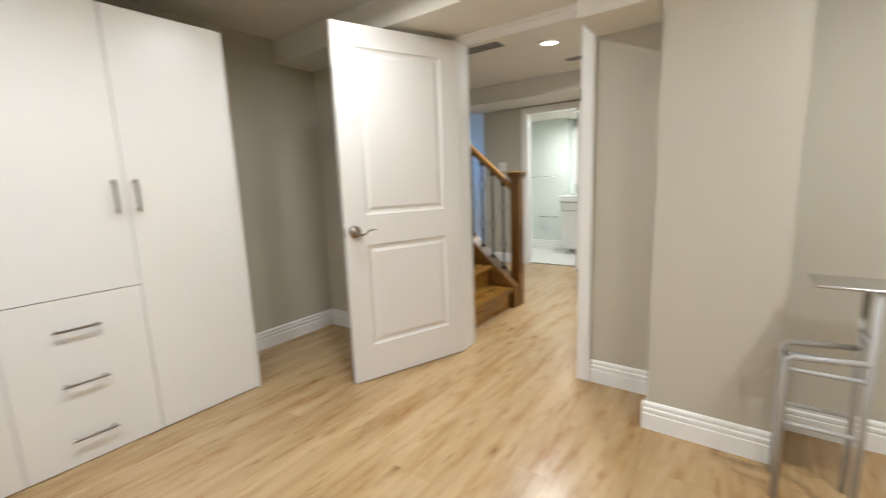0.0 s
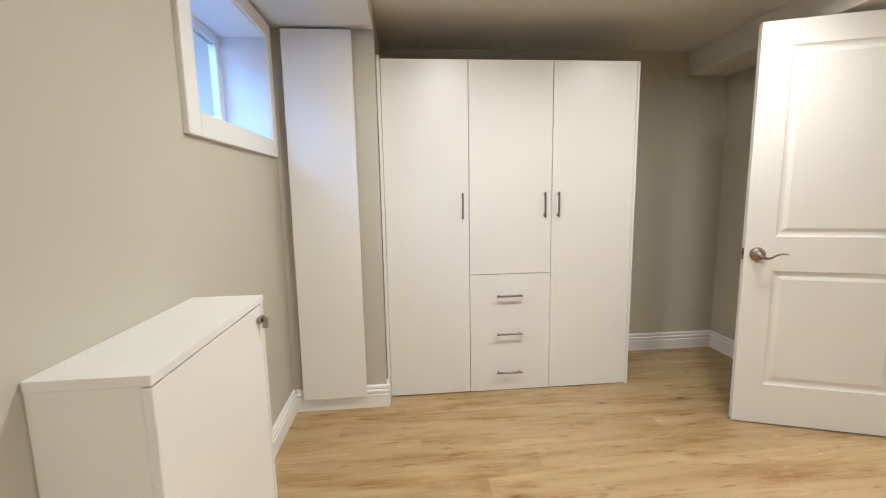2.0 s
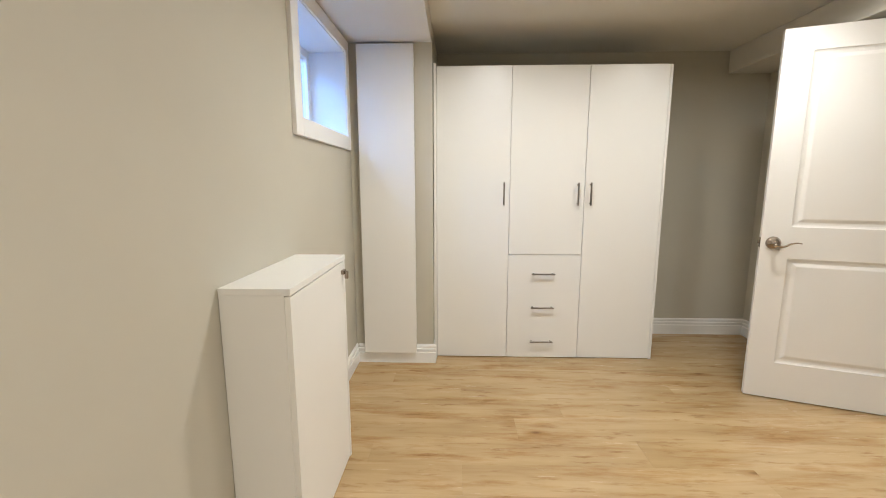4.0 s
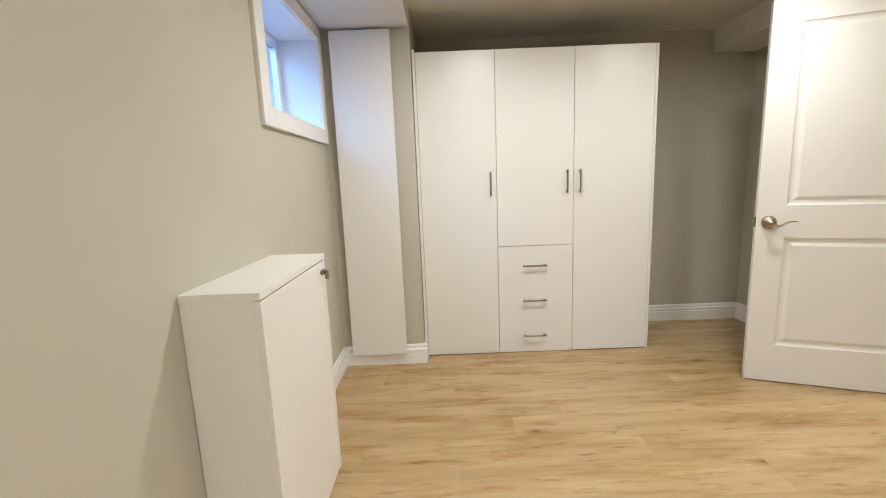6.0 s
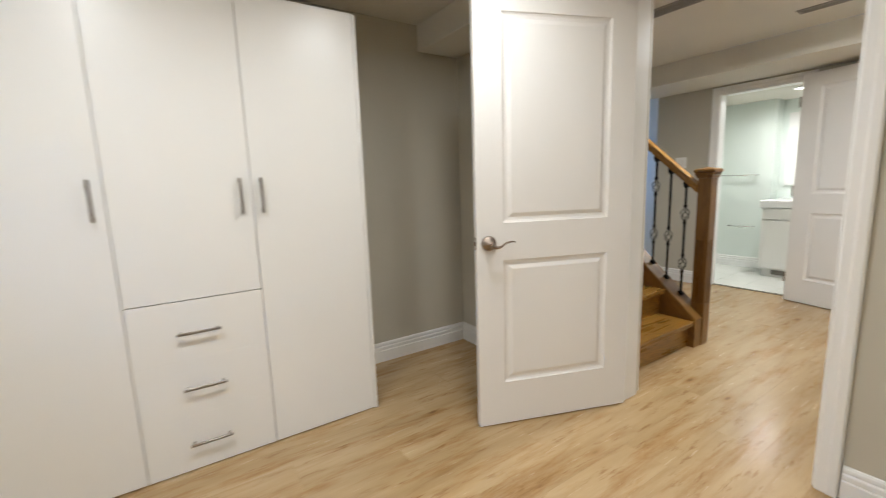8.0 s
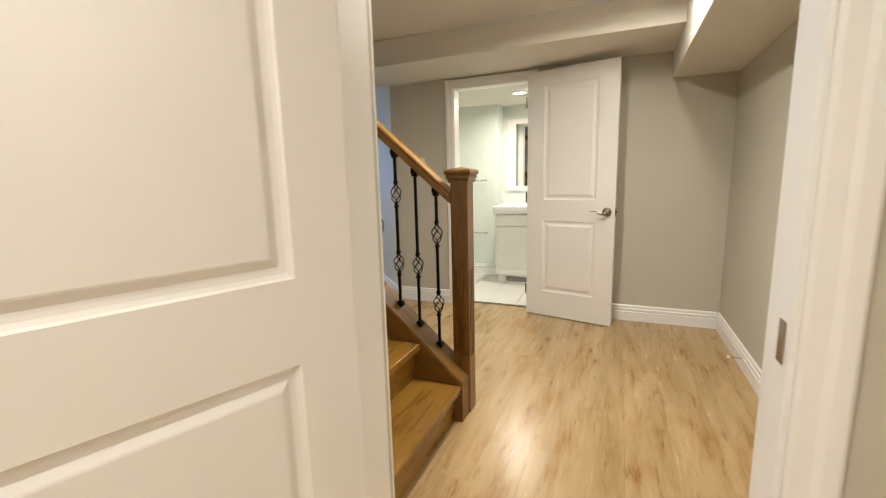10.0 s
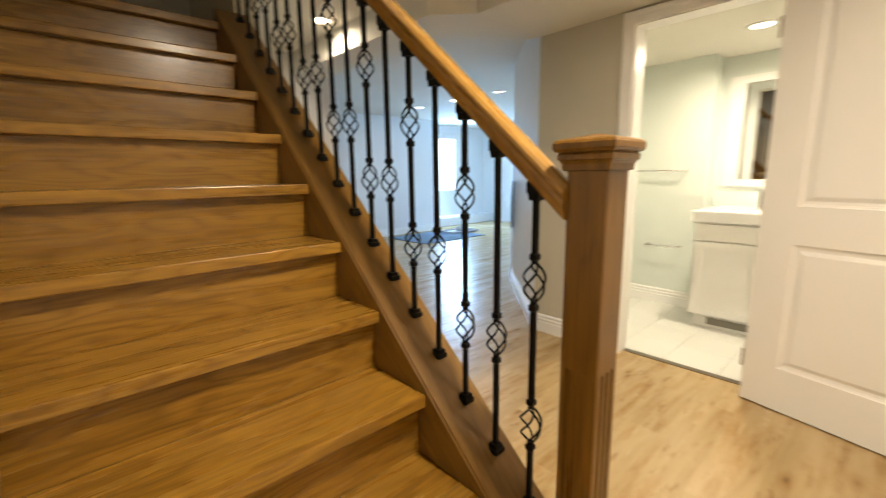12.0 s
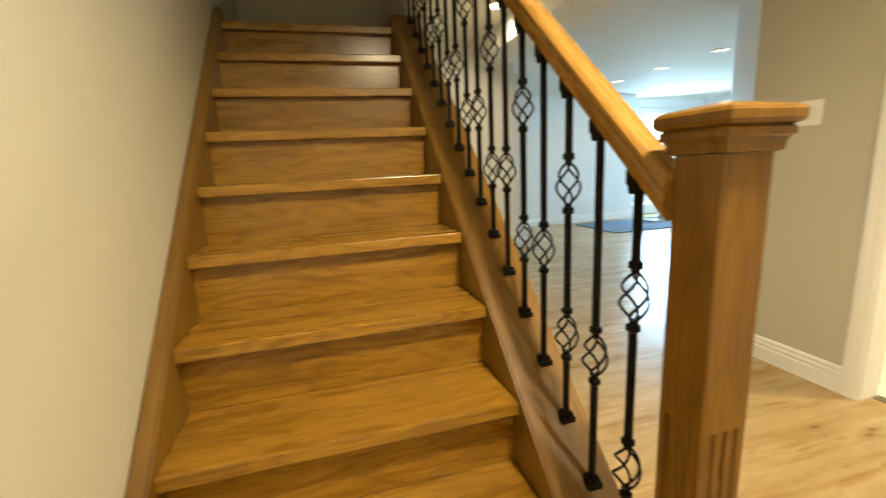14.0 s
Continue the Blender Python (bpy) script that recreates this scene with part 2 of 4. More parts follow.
# ---- mesh helpers ----
def add_box(bm, x0, x1, y0, y1, z0, z1, bevel=0.0, segs=1):
    r = bmesh.ops.create_cube(bm, size=1.0)
    bmesh.ops.scale(bm, vec=(x1 - x0, y1 - y0, z1 - z0), verts=r["verts"])
    bmesh.ops.translate(bm, vec=((x0 + x1) / 2, (y0 + y1) / 2, (z0 + z1) / 2), verts=r["verts"])
    if bevel > 0:
        edges = list({e for v in r["verts"] for e in v.link_edges})
        bmesh.ops.bevel(bm, geom=edges, offset=bevel, segments=segs, affect='EDGES', profile=0.5)
    return bm


def box(x0, x1, y0, y1, z0, z1, bevel=0.0, segs=1):
    return add_box(bmesh.new(), x0, x1, y0, y1, z0, z1, bevel, segs)


def boxes(*rows):
    bm = bmesh.new()
    for r in rows:
        add_box(bm, *r)
    return bm


def prism(poly, axis, a, b):
    """A flat outline carried along an axis from a to b; the outline is in the other two axes, in xyz order."""
    bm = bmesh.new()

    def at(p, k):
        v = list(p)
        v.insert(axis, k)
        return v
    lo = [bm.verts.new(at(p, a)) for p in poly]
    hi = [bm.verts.new(at(p, b)) for p in poly]
    bm.faces.new(lo)
    bm.faces.new(hi)
    for i in range(len(poly)):
        j = (i + 1) % len(poly)
        bm.faces.new((lo[i], lo[j], hi[j], hi[i]))
    bmesh.ops.recalc_face_normals(bm, faces=bm.faces)
    return bm


def add_tube(bm, pts, r, sides=8, cap=True):
    pts = [Vector(p) for p in pts]
    rings = []
    ref = None
    for i, p in enumerate(pts):
        d = (pts[min(i + 1, len(pts) - 1)] - pts[max(i - 1, 0)]).normalized()
        if ref is None:
            ref = d.orthogonal().normalized()
        ref = (ref - d * ref.dot(d)).normalized()
        s = d.cross(ref)
        rr = r[i] if isinstance(r, (list, tuple)) else r
        rings.append([bm.verts.new(p + (ref * math.cos(2 * math.pi * k / sides) + s * math.sin(2 * math.pi * k / sides)) * rr)
                      for k in range(sides)])
    for a, b in zip(rings, rings[1:]):
        for k in range(sides):
            bm.faces.new((a[k], a[(k + 1) % sides], b[(k + 1) % sides], b[k]))
    if cap:
        bm.faces.new(rings[0][::-1])
        bm.faces.new(rings[-1])
    return bm


def add_lathe(bm, prof, sides=24, m=Matrix()):
    """A round thing about z from (radius, height) pairs, set at m."""
    rings = [[bm.verts.new(m @ Vector((r * math.cos(2 * math.pi * k / sides), r * math.sin(2 * math.pi * k / sides), z)))
              for k in range(sides)] for r, z in prof]
    for a, b in zip(rings, rings[1:]):
        for k in range(sides):
            bm.faces.new((a[k], a[(k + 1) % sides], b[(k + 1) % sides], b[k]))
    bm.faces.new(rings[0][::-1])
    bm.faces.new(rings[-1])
    bmesh.ops.recalc_face_normals(bm, faces=bm.faces)
    return bm


def mesh_of(name, bm, material, smooth=False):
    me = bpy.data.meshes.new(name)
    bm.normal_update()
    bm.to_mesh(me)
    bm.free()
    me.materials.append(material)
    if smooth:
        for p in me.polygons:
            p.use_smooth = True
    return me


def part(name, bm, material, parent=None, label="", smooth=False):
    ob = new(name, mesh_of(name, bm, material, smooth))
    if parent is not None:
        ob.parent = parent
    if label:
        tagged(ob, label)
    return ob


def structure(name, bm, material, label, category):
    return tagged(part(name, bm, material), label, category, "", "structure")


def thing(name, x, y, z, label, category, group="", rz=0):
    ob = new(name)
    ob.empty_display_size = 0.1
    ob.matrix_basis = pose(x, y, z, 0, 0, rz)
    return tagged(ob, label, category, group)


# ---- the large structure ----
TOP = 4.6
structure("wall_window", boxes(
    (-0.98, -0.72, -2.32, 1.445, -0.1, 2.4), (-0.98, -0.72, 2.225, 3.10, -0.1, 2.4),
    (-0.98, -0.72, 1.445, 2.225, -0.1, 1.535), (-0.98, -0.72, 1.445, 2.225, 2.04, 2.4)),
    M_WALL, "greige painted bedroom wall with a high basement window", "wall")
structure("wall_back", box(-0.72, 2.36, 2.97, 3.10, -0.1, 2.4), M_WALL, "greige painted wall behind the wardrobe", "wall")
structure("wall_south", box(-0.72, 2.63, -2.32, -2.2, -0.1, 2.4), M_WALL, "plain greige bedroom end wall", "wall")
structure("wall_pillar", box(-0.72, -0.18, 2.335, 2.97, 0, 2.235), M_WALL, "greige boxed-in pillar beside the wardrobe", "wall")
structure("wall_door", boxes(
    (2.36, 2.63, 1.735, 4.77, -0.1, 2.4), (2.63 - 0.12, 2.63, 1.735, 4.77, 2.4, TOP),
    (2.475, 2.63, 1.69, 1.735, -0.1, 2.4), (2.475, 2.585, 0.858, 1.69, 2.065, 2.4),
    (2.475, 2.585, -2.2, 0.858, -0.1, 2.4)),
    M_WALL, "greige wall with the bedroom doorway, running on beside the stairs", "wall")
structure("wall_column", box(2.15, 2.475, -0.03, 0.44, 0, 2.235), M_WALL, "greige boxed-in column standing out of the wall", "wall")
structure("ceiling_bedroom", boxes((-0.72, 2.475, -2.2, 2.97, 2.235, 2.4)), M_CEIL, "dull white painted bedroom ceiling", "ceiling")
structure("ceiling_soffit", box(-0.72, -0.183, -2.2, 2.335, 2.12, 2.235, 0.003), M_CEIL, "white soffit over the window wall", "ceiling")
structure("ceiling_bulkhead", box(2.04, 2.475, 0.80, 2.97, 2.07, 2.235, 0.003), M_CEIL, "boxed white bulkhead over the bedroom door", "ceiling")
structure("ceiling_duct", box(2.15, 2.475, 0.44, 0.80, 1.885, 2.235, 0.003), M_CEIL, "low boxed duct beside the bedroom door", "ceiling")

structure("wall_hall_south", box(2.585, 5.51, 0.26, 0.38, -0.1, 2.4), M_WALL, "greige hall wall", "wall")
structure("wall_bath", boxes(
    (5.39, 5.51, 0.38, 1.838, -0.1, 2.4), (5.39, 5.51, 2.562, 3.20, -0.1, 2.4), (5.39, 5.51, 1.838, 2.562, 2.015, 2.4)),
    M_WALL, "greige hall wall with the bathroom doorway", "wall")
structure("wall_angled", prism([(5.39, 3.20), (6.45, 4.25), (6.50, 4.10), (5.51, 3.10)], 2, -0.1, 2.4), M_WALL_LIVING,
          "pale wall turning off at an angle into the living room", "wall")
structure("wall_living_right", box(6.45, 12.0, 4.13, 4.25, -0.1, 2.4), M_WALL_LIVING, "pale living room side wall", "wall")
structure("wall_living_east", boxes((11.0, 11.12, 4.25, 5.4, -0.1, 2.4), (11.0, 11.12, 6.8, 9.3, -0.1, 2.4),
                                    (11.0, 11.12, 5.4, 6.8, -0.1, 0.9), (11.0, 11.12, 5.4, 6.8, 2.0, 2.4)), M_WALL_LIVING, "pale living room end wall", "wall")
structure("wall_living_far", boxes((5.6, 8.75, 8.15, 8.27, -0.1, 2.4), (8.65, 8.77, 8.27, 8.75, -0.1, 2.4),
                                   (8.65, 9.28, 8.75, 8.87, -0.1, 2.4), (10.22, 11.0, 8.75, 8.87, -0.1, 2.4),
                                   (9.28, 10.22, 8.75, 8.87, 2.12, 2.4)),
          M_WALL_LIVING, "pale far wall with the recess of the entrance door", "wall")
structure("wall_living_near", boxes((3.72, 4.95, 5.30, 5.42, -0.1, 2.4), (4.83, 4.95, 5.42, 6.6, -0.1, 2.4),
                                    (4.95, 5.75, 6.6, 6.72, -0.1, 2.4), (5.6, 5.75, 6.72, 8.15, -0.1, 2.4)),
          M_WALL_LIVING, "pale wall corner behind the stairs", "wall")
structure("wall_stair_end", box(2.63, 3.72, 4.65, 4.77, -0.1, TOP), M_WALL, "cream wall at the stair landing", "wall")
structure("wall_stair_right", boxes((3.60, 3.72, 3.80, 4.65, -0.1, TOP), (3.60, 3.72, 2.45, 3.80, 2.28, TOP),
                                    (3.60, 3.72, 4.77, 5.42, -0.1, 2.4)),
          M_WALL, "cream wall beside the stair landing", "wall")
structure("wall_stair_head", box(2.63, 3.60, 2.33, 2.45, 2.28, TOP), M_WALL, "wall over the foot of the stairs", "wall")
structure("wall_under_stairs", prism([(2.02, 0), (3.80, 0), (3.80, 1.60), (2.02, 0.02)], 0, 3.56, 3.63), M_WALL, "wall under the stair's stringer", "wall")
structure("ceiling_hall", boxes((2.585, 3.60, 0.38, 2.33, 2.28, 2.42), (3.60, 4.75, 0.38, 2.45, 2.28, 2.42),
                                (3.72, 11.0, 2.45, 8.87, 2.28, 2.42)), M_CEIL, "white painted hall and living room ceiling", "ceiling")
structure("ceiling_stairwell", box(2.5, 3.72, 2.33, 4.77, TOP, TOP + 0.1), M_CEIL, "ceiling high over the stairs", "ceiling")
structure("ceiling_hall_bulkhead", box(4.75, 5.39, 0.38, 3.20, 2.088, 2.28, 0.003), M_CEIL, "dropped white bulkhead along the bathroom wall", "ceiling")
structure("ceiling_hall_duct", box(2.585, 5.39, 0.38, 0.80, 1.90, 2.28, 0.003), M_CEIL, "low boxed duct along the hall wall", "ceiling")
structure("ceiling_living_soffit", prism([(5.388, 3.202), (5.388, 3.28), (4.85, 3.62), (4.85, 6.598), (4.55, 6.598), (4.55, 3.40), (4.752, 3.202)], 2, 2.09, 2.278), M_CEIL,
          "boxed white soffit bending from the bulkhead into the living room", "ceiling")

# bathroom shell
structure("wall_bath_far", boxes((6.74, 7.05, 2.50, 3.25, -0.1, 2.4), (6.95, 7.05, 1.2, 2.50, -0.1, 2.4)), M_TILE_WALL, "pale green-white bathroom wall", "wall")
structure("wall_bath_sides", boxes((5.51, 7.05, 3.13, 3.25, -0.1, 2.4), (5.51, 7.05, 1.1, 1.2, -0.1, 2.4)), M_TILE_WALL, "pale bathroom side walls", "wall")
structure("ceiling_bath", box(5.51, 6.95, 1.2, 3.13, 2.07, 2.4), M_CEIL, "white bathroom ceiling", "ceiling")
structure("subfloor", boxes((-0.98, 5.51, -2.32, 9.3, -0.12, -0.006), (5.51, 11.1, 3.14, 9.3, -0.12, -0.006)), M_JOINT, "dark floor under the plank joints", "floor")
structure("floor_bath_bed", box(5.51, 7.05, 1.1, 3.14, -0.12, -0.006), M_VENT, "grout under the bathroom tiles", "floor")


# ---- baseboards, casings ----
BASE = [(0, 0), (0.018, 0), (0.018, 0.074), (0.0165, 0.077), (0.0115, 0.079), (0.0115, 0.085), (0.0165, 0.088), (0.0165, 0.099), (0.0145, 0.103),
        (0.009, 0.106), (0.009, 0.112), (0.012, 0.115), (0.011, 0.124), (0.006, 0.131), (0, 0.133)]


def baseboard(x0, y0, x1, y1, nx, ny, name="baseboard"):
    """Along the wall from one end to the other; (nx, ny) points off the wall."""
    bm = bmesh.new()
    lo = [bm.verts.new((x0 + nx * d, y0 + ny * d, z)) for d, z in BASE]
    hi = [bm.verts.new((x1 + nx * d, y1 + ny * d, z)) for d, z in BASE]
    for i in range(len(BASE) - 1):
        bm.faces.new((lo[i], lo[i + 1], hi[i + 1], hi[i]))
    bm.faces.new(lo)
    bm.faces.new(hi)
    bmesh.ops.recalc_face_normals(bm, faces=bm.faces)
    return structure(name, bm, M_TRIM, "white moulded baseboard", "baseboard")


t_ = 0.017
baseboard(-0.72, -2.2, -0.72, 2.335, 1, 0)
baseboard(-0.72 + t_, 2.335, -0.18 + t_, 2.335, 0, -1)
baseboard(-0.18, 2.335, -0.18, 2.425, 1, 0)
baseboard(1.39, 2.97, 2.36, 2.97, 0, -1)
baseboard(2.36, 1.80, 2.36, 2.97 - t_, -1, 0)
baseboard(2.475, 0.44, 2.475, 0.795, -1, 0)
baseboard(2.15, 0.44 + t_, 2.15, -0.03 - t_, -1, 0)
baseboard(2.15, 0.44, 2.475 - t_, 0.44, 0, 1)
baseboard(2.15, -0.03, 2.475 - t_, -0.03, 0, -1)
baseboard(2.475, -0.03, 2.475, -2.2, -1, 0)
baseboard(-0.72, -2.2, 2.475, -2.2, 0, 1)
baseboard(2.585, 0.38, 5.39, 0.38, 0, 1)
baseboard(5.39, 0.38 + t_, 5.39, 1.780, -1, 0)
baseboard(5.39, 2.622, 5.39, 3.20, -1, 0)
baseboard(5.39, 3.20, 6.45, 4.25, -0.709, 0.704)
baseboard(5.75, 8.15, 8.75, 8.15, 0, -1)
baseboard(4.95, 5.42, 4.95, 6.6, 1, 0)
baseboard(3.72, 5.30, 4.95, 5.30, 0, -1)
baseboard(4.95, 6.6, 5.75, 6.6, 0, -1)
baseboard(5.75, 6.72, 5.75, 8.15, 1, 0)
baseboard(6.74, 2.50, 6.74, 3.13, -1, 0)


def casing_profile(w):
    return [(0, 0), (0, 0.012), (0.008, 0.016), (w * 0.45, 0.017), (w * 0.6, 0.021), (w - 0.006, 0.021), (w, 0.016), (w, 0)]


def add_casing(bm, axis, a, b, u0, w, face, n):
    """A moulded board: along y or z (axis), its inner edge at u0, growing by w (signed), on the plane x = face, off it by n."""
    rows = casing_profile(abs(w))
    sg = 1 if w > 0 else -1
    if axis == 2:
        pts = [(face + n * d, u0 + sg * k) for k, d in rows]
        lo = [bm.verts.new((x, y, a)) for x, y in pts]
        hi = [bm.verts.new((x, y, b)) for x, y in pts]
    else:
        pts = [(face + n * d, u0 + sg * k) for k, d in rows]
        lo = [bm.verts.new((x, a, z)) for x, z in pts]
        hi = [bm.verts.new((x, b, z)) for x, z in pts]
    for i in range(len(pts)):
        j = (i + 1) % len(pts)
        bm.faces.new((lo[i], lo[j], hi[j], hi[i]))
    bm.faces.new(lo)
    bm.faces.new(hi)


def door_frame(name, x0, x1, ya, yb, top, label, cw=0.07, sides=(True, True)):
    """Jamb lining and casings of an opening through a wall from x0 to x1, between ya and yb."""
    fr = thing(name, 0, 0, 0, label, "door frame")
    tagged(fr, kind="structure")
    part("jamb", box(x0 - 0.002, x1 + 0.002, ya - 0.001, ya + 0.02, 0, top, 0.002), M_TRIM, fr)
    part("jamb", box(x0 - 0.002, x1 + 0.002, yb - 0.02, yb + 0.001, 0, top, 0.002), M_TRIM, fr)
    part("head_jamb", box(x0 - 0.002, x1 + 0.002, ya + 0.02, yb - 0.02, top - 0.02, top + 0.001, 0.002), M_TRIM, fr)
    for face, n, on in ((x0, -1, sides[0]), (x1, 1, sides[1])):
        if not on:
            continue
        for axis, a, b, u0, w in ((2, 0, top + cw - 0.012, ya + 0.012, -cw), (2, 0, top + cw - 0.012, yb - 0.012, cw), (1, ya + 0.012, yb - 0.012, top - 0.012, cw)):
            bm = bmesh.new()
            add_casing(bm, axis, a, b, u0, w, face, n)
            bmesh.ops.recalc_face_normals(bm, faces=bm.faces)
            part("casing", bm, M_TRIM, fr)
    return fr


bed_frame = door_frame("door_frame_1", 2.475, 2.585, 0.858, 1.69, 2.065, "white moulded bedroom door frame")
part("strike_plate", box(2.495, 2.520, 0.878, 0.8805, 0.885, 0.955, 0.0008), M_NICKEL, bed_frame, "satin nickel strike plate")
bm = bmesh.new()
add_casing(bm, 2, 0, 2.123, 1.692, 0.07, 2.63, 1)
bmesh.ops.recalc_face_normals(bm, faces=bm.faces)
part("casing", bm, M_TRIM, bed_frame)
bath_frame = door_frame("door_frame_2", 5.39, 5.51, 1.838, 2.562, 2.015, "white moulded bathroom door frame")
structure("threshold", box(5.47, 5.51, 1.858, 2.542, -0.004, 0.006, 0.002), M_NICKEL, "thin metal strip at the bathroom doorway", "threshold")


# ---- doors ----
def add_panel_face(bm, w, h, y, n, cells):
    """One face of a moulded two-panel door in the plane y, looking along n (+1 or -1)."""
    xs = [0, cells[0][0], cells[0][1], w]
    zs = [0, cells[0][2], cells[0][3], cells[1][2], cells[1][3], h]
    grid = [[bm.verts.new((x, y, z)) for z in zs] for x in xs]
    for i in range(3):
        for k in range(5):
            if i == 1 and k in (1, 3):
                loop = [grid[i][k], grid[i + 1][k], grid[i + 1][k + 1], grid[i][k + 1]]
                x0, x1, z0, z1 = xs[i], xs[i + 1], zs[k], zs[k + 1]
                for ins, dep in ((0.004, 0.005), (0.012, 0.009), (0.020, 0.010), (0.026, 0.010), (0.042, 0.003), (0.046, 0.002)):
                    yy = y - n * dep
                    nxt = [bm.verts.new((x0 + ins, yy, z0 + ins)), bm.verts.new((x1 - ins, yy, z0 + ins)),
                           bm.verts.new((x1 - ins, yy, z1 - ins)), bm.verts.new((x0 + ins, yy, z1 - ins))]
                    for q in range(4):
                        bm.faces.new((loop[q], loop[(q + 1) % 4], nxt[(q + 1) % 4], nxt[q]))
                    loop = nxt
                bm.faces.new(loop)
            else:
                bm.faces.new((grid[i][k], grid[i + 1][k], grid[i + 1][k + 1], grid[i][k + 1]))
    return [grid[0][0], grid[3][0], grid[3][5], grid[0][5]], grid


def door_leaf(w, h, stile):
    bm = bmesh.new()
    cells = [(stile, w - stile, 0.215, 0.825), (stile, w - stile, 1.0, h - 0.115)]
    _, ga = add_panel_face(bm, w, h, 0.0, -1, cells)
    _, gb = add_panel_face(bm, w, h, 0.035, 1, cells)
    for k in range(5):
        bm.faces.new((ga[0][k], ga[0][k + 1], gb[0][k + 1], gb[0][k]))
        bm.faces.new((ga[3][k], ga[3][k + 1], gb[3][k + 1], gb[3][k]))
    for i in range(3):
        bm.faces.new((ga[i][0], ga[i + 1][0], gb[i + 1][0], gb[i][0]))
        bm.faces.new((ga[i][5], ga[i + 1][5], gb[i + 1][5], gb[i][5]))
    bmesh.ops.recalc_face_normals(bm, faces=bm.faces)
    return bm


def lever_handle(parent, x, z, y, n, sgn):
    """Round rose and wave lever; n points off the door's face, sgn is the lever's way along x."""
    m = pose(x, y, z, 90 if n < 0 else -90)
    rose = part("rose", add_lathe(bmesh.new(), [(0.036, 0), (0.036, 0.004), (0.034, 0.011), (0.028, 0.018), (0.018, 0.023), (0.012, 0.025), (0.011, 0.042)], 32, m),
                M_NICKEL, parent, "round domed satin nickel rose", True)
    pts, rad = [], []
    for i in range(21):
        u = i / 20
        dip = -0.011 * math.sin(math.pi * min(1.0, u / 0.5)) + 0.013 * math.sin(math.pi * max(0.0, (u - 0.45) / 0.75))
        pts.append((x + sgn * (0.120 * u - 0.004), y + n * (0.045 + 0.005 * math.sin(u * math.pi)), z - 0.004 + dip))
        rad.append(0.0105 - 0.0035 * min(1.0, u * 3) - 0.0042 * u)
    part("lever", add_tube(bmesh.new(), pts, rad, 10), M_NICKEL, rose, "curved satin nickel lever", True)


def hinged_door(name, w, h, hinge, angle, label, knob_from_free=0.057, stile=0.13):
    """Leaf whose local x runs from the free edge (0) to the hinge (w); local -y is the face seen from the room."""
    d = tagged(new(name), label, "door", "", "structure")
    m = pose(hinge[0], hinge[1], 0.008, 0, 0, angle) @ Matrix.Translation((-w, 0, 0))
    d.matrix_basis = m
    part("leaf", door_leaf(w, h, stile), M_DOOR, d)
    lever_handle(d, knob_from_free, 0.909, 0.0, -1, 1)
    lever_handle(d, knob_from_free, 0.909, 0.035, 1, 1)
    part("latch_plate", box(-0.0015, 0.001, 0.006, 0.029, 0.88, 0.938, 0.0006), M_NICKEL, d, "satin nickel latch plate")
    part("latch_bolt", box(-0.011, 0.0, 0.012, 0.023, 0.900, 0.918, 0.003), M_NICKEL, d)
    for z in (0.22, 1.02, 1.80):
        part("hinge", add_tube(bmesh.new(), [(w + 0.006, 0.040, z - 0.045), (w + 0.006, 0.040, z + 0.045)], 0.006, 10), M_NICKEL, d, "satin nickel hinge")
    return d


# free edge at (1.69, 1.935), hinge at (2.447, 1.654)
hinged_door("door_1", 0.807, 2.03, (2.447, 1.654), math.degrees(math.atan2(1.654 - 1.935, 2.447 - 1.69)),
            "white two-panel moulded door standing open into the bedroom")
hinged_door("door_2", 0.725, 2.03, (5.355, 1.850), math.degrees(math.atan2(1.850 - 1.140, 5.355 - 5.180)),
            "white two-panel moulded bathroom door folded back into the hall", 0.06, 0.145)

# ---- bedroom window ----
win = tagged(new("window_1"), "small white basement window, deep in the wall, with blue daylight", "window", "", "structure")
for a_, b_, c_, d_ in ((1.362, 1.445, 1.455, 2.112), (2.225, 2.285, 1.455, 2.112)):
    part("casing", box(-0.722, -0.700, a_, b_, c_, d_, 0.004, 2), M_TRIM, win)
part("casing", box(-0.722, -0.700, 1.445, 2.225, 1.455, 1.535, 0.004, 2), M_TRIM, win)
part("casing", box(-0.722, -0.700, 1.445, 2.225, 2.04, 2.112, 0.004, 2), M_TRIM, win)
for rows in ((-0.93, -0.71, 1.443, 1.4495, 1.535, 2.04), (-0.93, -0.71, 2.2205, 2.227, 1.535, 2.04),
             (-0.93, -0.71, 1.4495, 2.2205, 1.533, 1.541), (-0.93, -0.71, 1.4495, 2.2205, 2.034, 2.042)):
    part("reveal", box(*rows), M_VINYL, win, "white window reveal board")
for rows in ((-0.965, -0.925, 1.45, 1.50, 1.541, 2.034), (-0.965, -0.925, 2.17, 2.22, 1.541, 2.034),
             (-0.965, -0.925, 1.50, 2.17, 1.541, 1.59), (-0.965, -0.925, 1.50, 2.17, 1.985, 2.034),
             (-0.960, -0.930, 1.81, 1.86, 1.59, 1.985)):
    part("window_frame", box(*rows, 0.004), M_VINYL, win)
for a_, b_ in ((1.50, 1.81), (1.86, 2.17)):
    pane = part("pane", box(-0.947, -0.943, a_, b_, 1.59, 1.985), M_GLASS, win)
    pane.visible_shadow = False
